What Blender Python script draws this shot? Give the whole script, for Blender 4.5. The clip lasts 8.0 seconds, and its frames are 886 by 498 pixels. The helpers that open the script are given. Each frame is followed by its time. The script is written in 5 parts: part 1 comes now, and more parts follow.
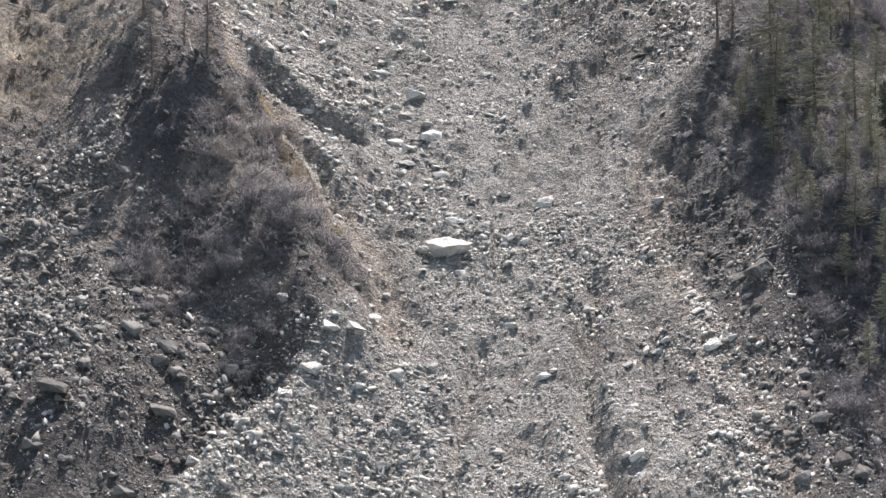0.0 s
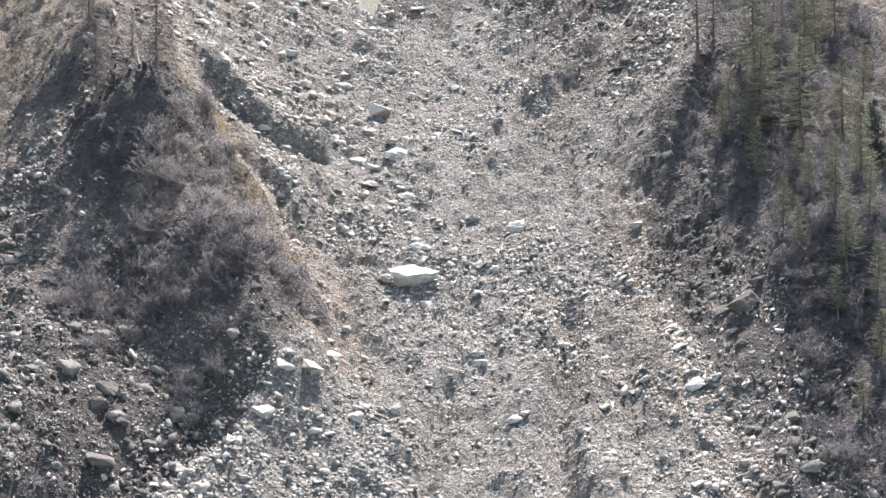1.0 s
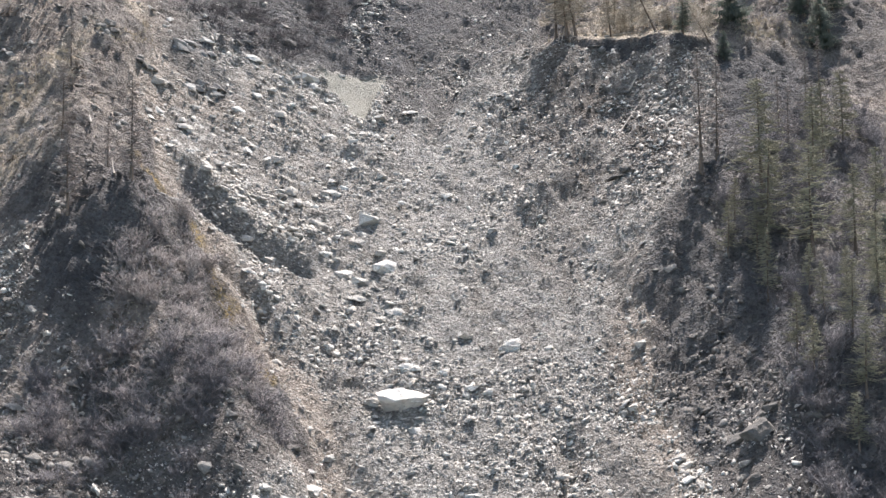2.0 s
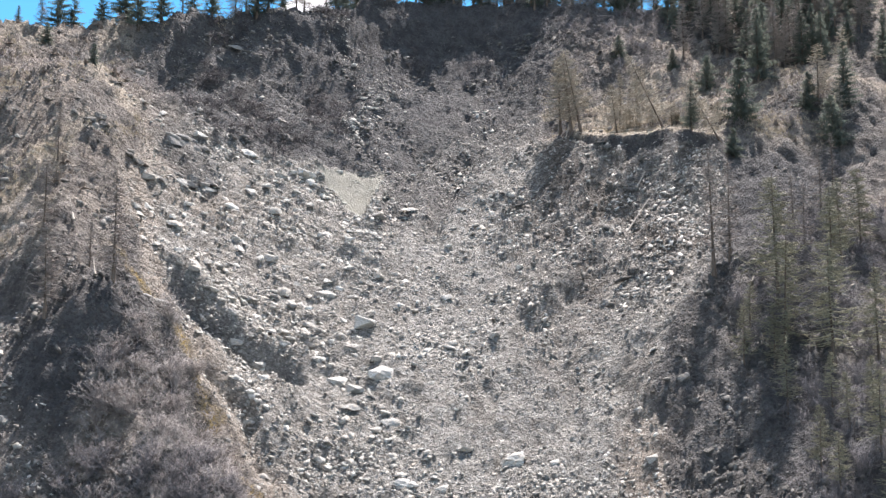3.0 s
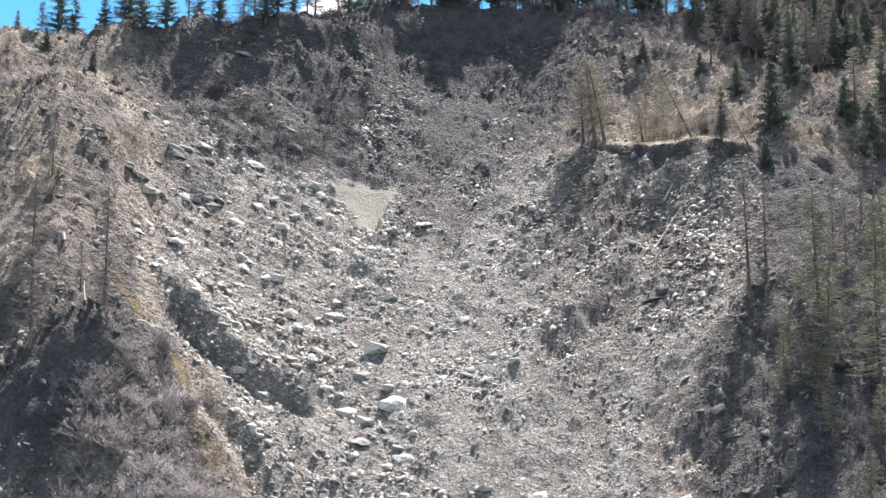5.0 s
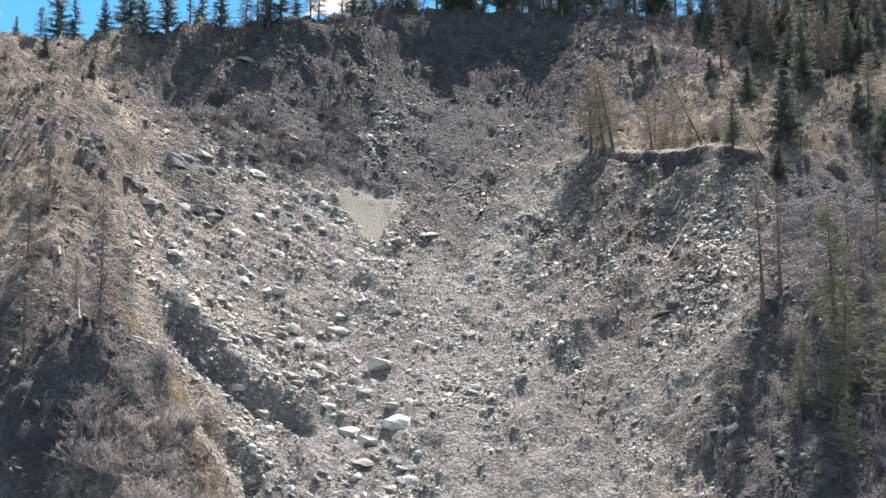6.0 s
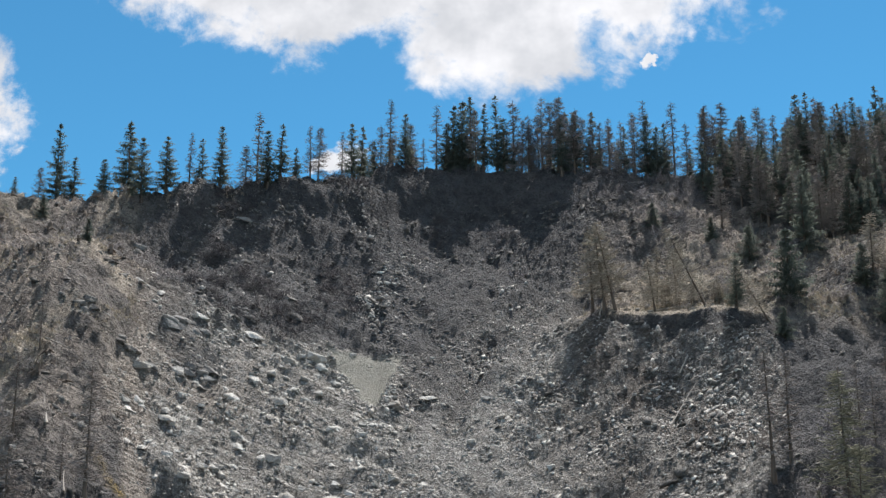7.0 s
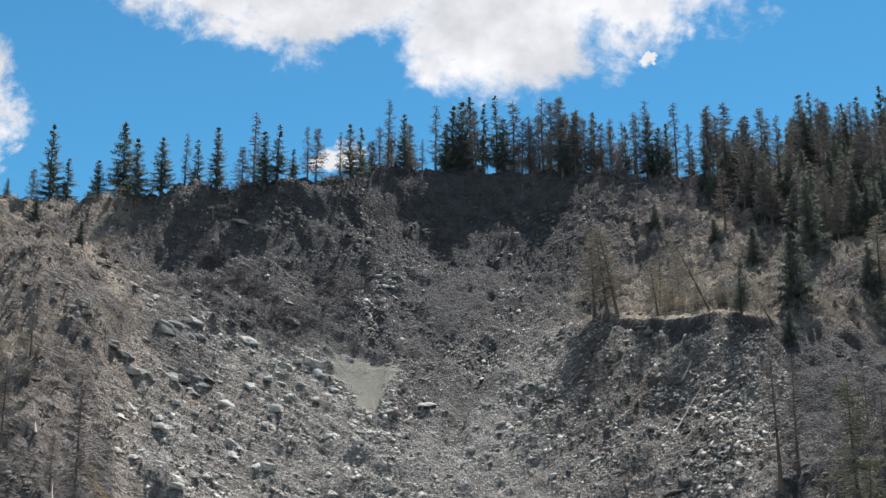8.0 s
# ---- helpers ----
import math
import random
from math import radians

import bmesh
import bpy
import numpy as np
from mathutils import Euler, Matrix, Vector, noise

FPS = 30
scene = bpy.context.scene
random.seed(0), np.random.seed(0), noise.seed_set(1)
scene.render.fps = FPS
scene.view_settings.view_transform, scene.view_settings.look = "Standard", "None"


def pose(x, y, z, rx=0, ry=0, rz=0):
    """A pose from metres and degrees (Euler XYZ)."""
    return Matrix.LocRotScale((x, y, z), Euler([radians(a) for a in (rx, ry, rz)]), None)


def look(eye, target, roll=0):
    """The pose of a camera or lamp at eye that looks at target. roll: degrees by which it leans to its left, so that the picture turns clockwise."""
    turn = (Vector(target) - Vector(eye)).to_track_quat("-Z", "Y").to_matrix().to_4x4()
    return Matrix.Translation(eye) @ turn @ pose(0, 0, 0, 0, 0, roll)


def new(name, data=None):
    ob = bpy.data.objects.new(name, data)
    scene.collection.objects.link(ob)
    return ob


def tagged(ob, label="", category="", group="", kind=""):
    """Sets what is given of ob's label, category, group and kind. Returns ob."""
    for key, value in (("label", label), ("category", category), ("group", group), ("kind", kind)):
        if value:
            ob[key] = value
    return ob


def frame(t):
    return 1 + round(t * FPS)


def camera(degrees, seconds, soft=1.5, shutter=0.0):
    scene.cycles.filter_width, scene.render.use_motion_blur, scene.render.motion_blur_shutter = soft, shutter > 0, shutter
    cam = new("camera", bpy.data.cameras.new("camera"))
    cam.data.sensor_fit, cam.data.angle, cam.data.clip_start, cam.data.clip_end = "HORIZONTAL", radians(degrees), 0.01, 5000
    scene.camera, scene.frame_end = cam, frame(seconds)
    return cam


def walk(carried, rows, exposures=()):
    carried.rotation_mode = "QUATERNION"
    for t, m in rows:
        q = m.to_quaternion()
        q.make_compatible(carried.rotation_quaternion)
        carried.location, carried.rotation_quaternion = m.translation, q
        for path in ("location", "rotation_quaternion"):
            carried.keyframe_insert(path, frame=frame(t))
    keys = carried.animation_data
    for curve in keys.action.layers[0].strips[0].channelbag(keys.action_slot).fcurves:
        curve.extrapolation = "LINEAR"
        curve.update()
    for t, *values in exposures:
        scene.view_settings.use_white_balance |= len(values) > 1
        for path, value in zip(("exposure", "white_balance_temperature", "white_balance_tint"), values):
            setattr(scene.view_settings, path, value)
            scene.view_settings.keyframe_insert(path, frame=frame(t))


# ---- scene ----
cam = camera(37.0, 8.0, soft=1.4)
PATH = [
    (0, (-1.17, -30.99, 50.55), (-3.73, 68.96, 51.92), -0.57),
    (0.5, (-1.03, -25.69, 52.23), (-2.58, 74.29, 53.56), -0.54),
    (1, (-0.76, -20.68, 53.91), (-1.06, 79.31, 55.33), -0.45),
    (1.1, (-0.72, -19.75, 54.21), (-0.94, 80.23, 55.82), -0.44),
    (1.2, (-0.68, -18.83, 54.52), (-0.82, 81.14, 56.90), -0.43),
    (1.5, (-0.57, -16.06, 55.44), (-0.46, 83.84, 59.91), -0.40),
    (2, (-0.27, -11.34, 56.98), (-0.16, 88.29, 65.54), -0.39),
    (2.2, (-0.14, -9.26, 57.69), (-0.17, 90.18, 68.25), -0.42),
    (2.5, (-0.10, -7.03, 58.26), (-0.12, 92.09, 71.52), -0.30),
    (2.8, (-0.06, -4.80, 58.83), (-0.06, 94.07, 73.82), -0.19),
    (3.3, (0.00, -1.07, 59.79), (0.04, 97.69, 75.43), 0.00),
    (3.5, (0.04, -0.00, 60.03), (0.04, 98.76, 75.69), 0.00),
    (4, (0.20, 2.84, 60.93), (-0.16, 101.60, 76.61), -0.01),
    (4.5, (0.24, 4.96, 62.00), (-0.66, 103.73, 77.64), -0.05),
    (6, (0.39, 10.50, 65.38), (-1.49, 109.27, 80.90), -0.12),
    (6.2, (0.40, 11.19, 65.82), (-1.48, 109.60, 83.52), -0.11),
    (6.5, (0.42, 12.23, 66.49), (-1.46, 109.74, 88.62), -0.10),
    (6.8, (0.42, 13.11, 66.95), (-1.42, 109.51, 93.49), -0.11),
    (7, (0.41, 13.70, 67.25), (-1.40, 110.00, 94.15), -0.11),
    (7.5, (0.40, 15.48, 67.96), (-1.41, 111.77, 94.86), -0.13),
    (8, (0.36, 16.83, 68.85), (-1.40, 113.16, 95.64), -0.12),
]
EXPOSURES = [(0.0, 1.06, 6600, 16), (0.6, 1.38, 6600, 16), (1.5, 1.44, 6600, 16), (2.0, 1.28, 6600, 16), (3.5, 1.38, 6600, 16), (4.0, 1.38, 6600, 16), (4.5, 1.50, 6600, 16), (6.0, 1.20, 6600, 15), (6.4, 1.20, 6600, 14), (6.8, 0.52, 6450, 11), (7.0, 0.52, 6450, 11), (7.5, 0.56, 6450, 11), (8.0, 0.50, 6450, 11)]
walk(cam, [(t, look(eye, target, roll)) for t, eye, target, roll in PATH], EXPOSURES)


# ---- world, sun, exposure ----
SUN_ELEVATION, SUN_AZIMUTH = radians(62), radians(22)  # azimuth from +y towards +x
world = bpy.data.worlds.new("sky")
scene.world = world
world.use_nodes = True


def node(tree, kind, **sockets):
    """A node with its inputs set: a value, or a socket to link from."""
    made = tree.nodes.new(kind)
    for key, value in sockets.items():
        slot = made.inputs[int(key[1:])] if key[0] == "i" and key[1:].isdigit() else made.inputs[key]
        if isinstance(value, bpy.types.NodeSocket):
            tree.links.new(value, slot)
        else:
            slot.default_value = value
    return made


def maths(tree, operation, a, b=0.0, clamp=False):
    made = node(tree, "ShaderNodeMath", i0=a, i1=b)
    made.operation, made.use_clamp = operation, clamp
    return made.outputs[0]


def ramp(tree, value, low, high):
    """0 below low, 1 above high, smooth between."""
    made = node(tree, "ShaderNodeMapRange", i0=value, i1=low, i2=high)
    made.interpolation_type = "SMOOTHSTEP"
    return made.outputs[0]


def noise_of(tree, vector, scale, detail=4.0, rough=0.55, distort=0.0):
    return node(tree, "ShaderNodeTexNoise", Vector=vector, Scale=scale, Detail=detail, Roughness=rough, Distortion=distort).outputs[0]


def mixed(tree, factor, a, b):
    made = node(tree, "ShaderNodeMix")
    made.data_type = "RGBA"
    for slot, value in ((0, factor), (6, a), (7, b)):
        if isinstance(value, bpy.types.NodeSocket):
            tree.links.new(value, made.inputs[slot])
        else:
            made.inputs[slot].default_value = value if slot == 0 else (*value, 1)
    return made.outputs[2]


def build_sky():
    tree = world.node_tree
    back = tree.nodes["Background"]
    sky = node(tree, "ShaderNodeTexSky")
    sky.sky_type, sky.sun_disc, sky.sun_elevation, sky.sun_rotation = "NISHITA", False, SUN_ELEVATION, SUN_AZIMUTH
    sky.altitude, sky.air_density, sky.dust_density, sky.ozone_density = 1500.0, 1.0, 0.0, 1.0
    way = node(tree, "ShaderNodeTexCoord").outputs["Generated"]
    split = node(tree, "ShaderNodeSeparateXYZ", i0=way)
    ahead = maths(tree, "MAXIMUM", split.outputs[1], 0.02)
    u = maths(tree, "DIVIDE", split.outputs[0], ahead)
    v = maths(tree, "DIVIDE", split.outputs[2], ahead)
    flat = node(tree, "ShaderNodeCombineXYZ", i0=u, i1=v).outputs[0]

    swirl = node(tree, "ShaderNodeTexNoise", Vector=flat, Scale=22.0, Detail=5.0, Roughness=0.6).outputs["Color"]
    drift = node(tree, "ShaderNodeSeparateXYZ", i0=swirl)
    u = maths(tree, "ADD", u, maths(tree, "MULTIPLY", maths(tree, "SUBTRACT", drift.outputs[0], 0.5), 0.05))
    v = maths(tree, "ADD", v, maths(tree, "MULTIPLY", maths(tree, "SUBTRACT", drift.outputs[1], 0.5), 0.04))
    curl = node(tree, "ShaderNodeSeparateXYZ", i0=node(tree, "ShaderNodeTexNoise", Vector=flat, Scale=110.0, Detail=5.0, Roughness=0.7).outputs["Color"])
    u = maths(tree, "ADD", u, maths(tree, "MULTIPLY", maths(tree, "SUBTRACT", curl.outputs[0], 0.5), 0.022))
    v = maths(tree, "ADD", v, maths(tree, "MULTIPLY", maths(tree, "SUBTRACT", curl.outputs[1], 0.5), 0.018))

    def bank(u0, v0, wide, high):
        """A soft mound of cloud round one direction."""
        a = maths(tree, "DIVIDE", maths(tree, "SUBTRACT", u, u0), wide)
        b = maths(tree, "DIVIDE", maths(tree, "SUBTRACT", v, v0), high)
        far = maths(tree, "SQRT", maths(tree, "ADD", maths(tree, "MULTIPLY", a, a), maths(tree, "MULTIPLY", b, b)))
        return maths(tree, "SUBTRACT", 1.0, far)

    field = bank(0.0, 0.60, 0.33, 0.15)
    for mound in ((0.045, 0.475, 0.12, 0.078), (-0.12, 0.50, 0.12, 0.063), (-0.2, 0.515, 0.09, 0.06), (0.12, 0.50, 0.09, 0.055), (-0.04, 0.52, 0.14, 0.075), (-0.41, 0.40, 0.05, 0.075), (-0.395, 0.355, 0.035, 0.03),
                  (-0.106, 0.354, 0.026, 0.014), (0.146, 0.438, 0.010, 0.009)):
        field = maths(tree, "MAXIMUM", field, bank(*mound))
    # scattered unseen cumulus, added away from this stretch to whiten light in shadows
    wide = maths(tree, "SUBTRACT", noise_of(tree, way, 2.3, 3.0), 0.50)
    lateral = ramp(tree, maths(tree, "MAXIMUM", maths(tree, "ABSOLUTE", u), v), 0.62, 0.85)
    field = maths(tree, "MAXIMUM", field, maths(tree, "SUBTRACT", maths(tree, "MULTIPLY", maths(tree, "ADD", wide, 0.0), 5.0), maths(tree, "SUBTRACT", 1.0, lateral)))
    puffs = noise_of(tree, flat, 16.0, 7.0, 0.6, 0.3)
    field = maths(tree, "ADD", field, maths(tree, "MULTIPLY", maths(tree, "SUBTRACT", puffs, 0.5), 1.7))
    mask = ramp(tree, field, -0.02, 0.42)
    body = ramp(tree, noise_of(tree, flat, 9.0, 5.0, 0.6), 0.3, 0.7)
    white = mixed(tree, body, CLOUD_DIM, CLOUD)
    tint = mixed(tree, ramp(tree, split.outputs[2], 0.02, 0.26), (0.66 * SKY, 1.0 * SKY, 1.17 * SKY), (0.44 * SKY, 1.08 * SKY, 1.2 * SKY))
    blue = node(tree, "ShaderNodeVectorMath", i0=sky.outputs[0], i1=tint)
    blue.operation = "MULTIPLY"
    tree.links.new(mixed(tree, mask, blue.outputs[0], white), back.inputs["Color"])
    back.inputs["Strength"].default_value = 1.0


SKY = 0.080
CLOUD, CLOUD_DIM = (0.74, 0.74, 0.755), (0.46, 0.475, 0.50)
build_sky()
sun = new("sun", bpy.data.lights.new("sun", "SUN"))
sun.data.energy, sun.data.angle, sun.data.color = 5.0, radians(0.5), (1.0, 0.955, 0.905)
sun.matrix_world = look((0, 0, 0), (-math.sin(SUN_AZIMUTH) * math.cos(SUN_ELEVATION), -math.cos(SUN_AZIMUTH) * math.cos(SUN_ELEVATION), -math.sin(SUN_ELEVATION)))


# ---- the land ----
import functools


@functools.cache
def lattice(seed):
    return np.random.RandomState(seed).uniform(-1, 1, (256, 256))


def lattice_noise(x, y, seed):
    """Smooth value noise, -1 to 1, one cell a unit."""
    table = lattice(seed)
    i, j = np.floor(x).astype(int), np.floor(y).astype(int)
    f, g = x - i, y - j
    f, g = f * f * (3 - 2 * f), g * g * (3 - 2 * g)
    i, j = i % 256, j % 256
    k, m = (i + 1) % 256, (j + 1) % 256
    return (table[i, j] * (1 - f) + table[k, j] * f) * (1 - g) + (table[i, m] * (1 - f) + table[k, m] * f) * g


def fractal(x, y, size, octaves=4, seed=0, rough=0.5):
    """Fractal noise about -1 to 1, whose largest lumps are about size metres."""
    total, gain = 0, 1.0
    for n in range(octaves):
        total = total + gain * lattice_noise(x / size * 2**n + 17.3 * n, y / size * 2**n + 5.1 * n, seed + n)
        gain *= rough
    return total


def smooth(value, low, high):
    s = np.clip((value - low) / (high - low), 0, 1)
    return s * s * (3 - 2 * s)


def rise(x, y, a, b, width, height):
    """A rounded rib (or, with a negative height, a gully) along the line from a to b."""
    dx, dy = b[0] - a[0], b[1] - a[1]
    s = np.clip(((x - a[0]) * dx + (y - a[1]) * dy) / (dx * dx + dy * dy), 0, 1)
    return height * np.exp(-((x - a[0] - s * dx) ** 2 + (y - a[1] - s * dy) ** 2) / (2 * width * width))


def rubble_cells(x, y, size, seed):
    """Broken ground: every cell is a block with its own height and tilt, about -1 to 1."""
    x, y = x / size, y / size
    i, j = np.floor(x).astype(int), np.floor(y).astype(int)
    tables = [lattice(seed + k) for k in range(5)]
    near, high = np.full(x.shape, 9.0), np.zeros(x.shape)
    for di in (-1, 0, 1):
        for dj in (-1, 0, 1):
            a, b = (i + di) % 256, (j + dj) % 256
            dx, dy = x - (i + di + 0.5 + 0.46 * tables[0][a, b]), y - (j + dj + 0.5 + 0.46 * tables[1][a, b])
            far = dx * dx + dy * dy
            block = 0.6 * tables[2][a, b] + 0.7 * tables[3][a, b] * dx + 0.7 * tables[4][a, b] * dy
            high = np.where(far < near, block, high)
            near = np.minimum(near, far)
    return high - 0.5 * near


def ridge_line(x, y, points, width, height):
    """A rib (or a gully) along a broken line."""
    out = 0
    for a, b in zip(points, points[1:]):
        one = rise(x, y, a, b, width, 1.0)
        out = np.maximum(out, one)
    return height * out


def edge_at(y, line):
    """The x at which a broken line, given from low to high y, stands."""
    return np.interp(y, [p[1] for p in line], [p[0] for p in line])


PROFILE = [(-3000, -8), (-60, -2), (40, 2), (75, 16), (104, 34), (111, 38.5), (132, 51), (148, 62), (166, 74), (201, 96), (230, 117),
           (250, 135), (262, 144), (271, 151), (290, 156), (330, 160), (500, 150), (900, 60), (3000, 40)]
LEFT_EDGE = [(-22, 96), (-12.6, 116), (-13.3, 121.8), (-15, 126.8), (-18.3, 133.8), (-21.8, 139), (-25.5, 142), (-28.3, 147), (-31, 151), (-37, 155), (-43, 168), (-46, 188), (-48, 205), (-52, 220), (-52, 236), (-44, 244)]
RIGHT_EDGE = [(33, 90), (32, 96), (30, 103), (28, 112), (27, 119), (25, 126), (23.6, 137), (24.4, 147), (27, 154), (33.5, 162), (38, 175), (42, 190), (42, 201)]
LIP = [(17, 216), (20, 213.5), (23.5, 207.5), (29, 205), (35, 203), (40, 202), (44, 203)]


HEAD_LINE = [(-70, 252), (-58, 238), (-54.7, 224), (-48, 213), (-43.5, 207), (-34.7, 206), (-26.5, 211.5), (-17.5, 213.5), (-9.1, 210.4), (-3.8, 218), (1, 221.5), (8, 230), (15.4, 236.4), (18, 246), (24, 262)]


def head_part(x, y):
    """1 on the dark soil of the headwall, whose darkness also carries its shade."""
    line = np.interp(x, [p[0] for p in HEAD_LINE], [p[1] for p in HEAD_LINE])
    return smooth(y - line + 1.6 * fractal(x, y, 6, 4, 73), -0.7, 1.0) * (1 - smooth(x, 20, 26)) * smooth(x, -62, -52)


def silt_part(x, y):
    """1 on the fan of fine silt at the foot of the headwall."""
    left, right = -20.8 - 0.62 * (y - 211.6), -9.8 + 0.228 * (y - 210.2)
    wob = 0.7 * fractal(x, y, 3, 3, 119)
    return smooth(x - left + wob, -0.6, 0.6) * smooth(right - x + 0.5 * wob, -0.5, 0.5) * smooth(y, 195, 199) * (1 - smooth(y + wob, 211.5, 213.5))


def damp_shade_part(x, y):
    """1 on the wet gravel of the channel under the headwall, and on the broken beds beside it, both dark with shade
    too.
    """
    wob = 1.5 * fractal(x, y, 5, 3, 221)
    inside = smooth(x + 9.2 - 0.1 * (y - 205) + 0.5 * wob, -0.6, 0.8) * (1 - smooth(x - 3.0 - 0.55 * (y - 205) + wob, -2, 3))
    beds = np.clip(1.3 * ridge_line(x, y, [(-47, 212), (-43, 204), (-38, 196)], 4.0, 1.0) - 0.3 + 0.35 * fractal(x, y, 4, 4, 223), 0, 0.8)
    return np.maximum(inside * smooth(y + 2 * wob, 186, 206), beds)


def foot_line(y):
    """The x of the pale rib that parts the slide from the dark debris behind the spur."""
    return np.interp(y, [94, 100, 106, 111, 116, 130], [-31, -27, -22.5, -18, -15.5, -16])


def lip_side(x, y):
    """How far, in metres, a place lies up the hill from the lip of the terrace."""
    return y - np.interp(x, [p[0] for p in LIP], [p[1] for p in LIP])


RIM = [(-90, 224), (-55, 227), (-47.5, 235), (-36.5, 243), (-27.7, 242), (-18.7, 248.5), (-12, 258), (0, 263), (24, 266)]
CREST = [(-200, 214), (-90, 221), (-75, 225), (-57, 234), (-40, 243), (-26, 247), (-14, 264), (0, 268), (23, 270), (45, 270), (120, 276), (200, 280)]


def coarse_land(x, y):
    crest = np.interp(x, [p[0] for p in CREST], [p[1] for p in CREST])
    beyond = np.maximum(y - crest, 0)
    y = np.minimum(y, crest)
    land = -np.minimum(0.18 * beyond, 90)
    for k in (-6, -3, 0, 3, 6):
        land = land + np.interp(y + k, [p[0] for p in PROFILE], [p[1] for p in PROFILE]) / 5
    land = land + (17 / (1 + np.exp(np.clip((x + 76) / 6, -50, 50))) + 8 / (1 + np.exp(np.clip(-(x - 62) / 6, -50, 50)))) * smooth(y, 60, 110)
    land += rise(x, y, (-60, 195), (-47, 155), 9, 13.3)  # left spur crest top
    land += rise(x, y, (-46, 152), (-37, 143), 7, 8.2)  # left spur crest mid
    land += rise(x, y, (-34, 140), (-19, 118), 6, 9.7)  # left spur nose
    land += rise(x, y, (-50, 135), (-42, 105), 9, 7.6)  # left gully
    land += rise(x, y, (-60, 150), (-54, 125), 9, -1.9)  # left gully
    land += rise(x, y, (-85, 200), (-75, 130), 16, 4.4)  # left outer
    land += rise(x, y, (-75, 225), (-55, 205), 14, 15.3)  # upper left shoulder
    land += rise(x, y, (-70, 245), (-38, 240), 10, 13.0)  # upper left ridge
    land += rise(x, y, (-40, 215), (-30, 185), 9, 3.7)  # left bowl flank
    land += rise(x, y, (-30, 168), (-24, 150), 7, 3.5)  # left mid flank
    land += rise(x, y, (-8, 180), (-6, 140), 8, 1.6)  # channel mid
    land += rise(x, y, (-6, 235), (0, 205), 10, 1.1)  # channel top
    land += rise(x, y, (-18, 250), (-5, 250), 10, 3.6)  # headwall centre
    land += rise(x, y, (25, 270), (50, 270), 12, 4.9)  # crest right
    land += rise(x, y, (24, 210), (36, 206), 7, 8.3)  # terrace
    land += rise(x, y, (48, 212), (62, 215), 12, 9.1)  # terrace outer
    land += rise(x, y, (45, 235), (62, 232), 12, 3.3)  # terrace back
    land += rise(x, y, (16, 196), (24, 180), 8, 3.0)  # below terrace
    land += rise(x, y, (28, 180), (36, 168), 7, 3.7)  # right flank up
    land += rise(x, y, (30, 155), (40, 158), 7, 6.7)  # right flank mid
    land += rise(x, y, (48, 170), (52, 185), 10, 9.3)  # right wood
    land += rise(x, y, (45, 145), (44, 130), 8, 7.6)  # right wood low
    land += rise(x, y, (30, 140), (32, 110), 7, 1.0)  # right gully
    land += rise(x, y, (75, 200), (75, 120), 18, -1.5)  # right outer
    land += rise(x, y, (-4, 248), (4, 244), 6, -4.5)  # headwall hollow
    land += rise(x, y, (-29, 243), (-22, 243), 6, 5.4)  # headwall crest left
    land += rise(x, y, (-38, 166), (-36, 162), 5, 6.8)  # spur shoulder
    land += rise(x, y, (-13, 121), (-12, 118), 4, -4.5)  # spur foot
    land += rise(x, y, (-16, 268), (0, 272), 8, 5.0)  # crest centre
    land += rise(x, y, (-41, 136), (-40, 133), 5, 5.5)  # left face
    land += rise(x, y, (-52, 187), (-49, 183), 6, 4.2)  # left rock step
    land += rise(x, y, (-62, 203), (-58, 199), 7, -1.1)  # left upper meadow
    land += rise(x, y, (-78, 225), (-73, 225), 8, -1.1)  # left ridge end
    land += rise(x, y, (-29, 126), (-27, 124), 4, 3.4)  # spur front
    land += rise(x, y, (44, 132), (44, 129), 5, 4.7)  # right wood nose
    land += rise(x, y, (-24, 224), (-21, 222), 6, 3.3)  # headwall left foot
    land += rise(x, y, (-62, 231), (-50, 238), 5, 3.0)  # crest above the meadow
    land += rise(x, y, (-23, 252), (-16, 261), 4.5, 4.6)  # crest of the headwall
    land += rise(x, y, (-12, 266), (2, 268), 4.5, 1.6)  # crest under the wood
    land += rise(x, y, (18, 269), (22, 269), 5, 1.6)  # crest under the wood
    land += rise(x, y, (-79, 223), (-75, 224), 5, -2.0)  # saddle in the crest
    land += ridge_line(x, y, [(-33, 157.2), (-27, 157.0), (-23.6, 156.6), (-18, 154.6)], 1.15, -2.1)  # dark scar across the flank
    land += ridge_line(x, y, [(-33, 161.5), (-24, 160.0), (-17.5, 157.6)], 1.3, 1.7)  # lip of that scar
    land += ridge_line(x, y, [(-29, 152.5), (-23, 148.0), (-17, 142.5)], 1.2, 0.9)  # rib below it
    land += ridge_line(x, y, [(-26.5, 146.5), (-21.5, 143.0)], 0.9, -2.0)  # undercut bank of the spur
    land += rise(x, y, (23, 199), (36, 195), 5, 3.4)  # debris below the terrace
    land += rise(x, y, (14, 152), (13, 148.5), 2.0, 1.1)  # lump of rubble in the slide
    land += ridge_line(x, y, [(10.5, 147), (13, 144.5), (16.5, 146)], 1.1, -0.5)  # hollow under it
    land += rise(x, y, (-14, 140), (-12, 128), 1.5, -1.3)  # runnel beside the great slab
    land += ridge_line(x, y, [(4, 219), (2.8, 216), (0, 204), (-2.2, 192)], 1.2, -2.1)  # runnel under the headwall
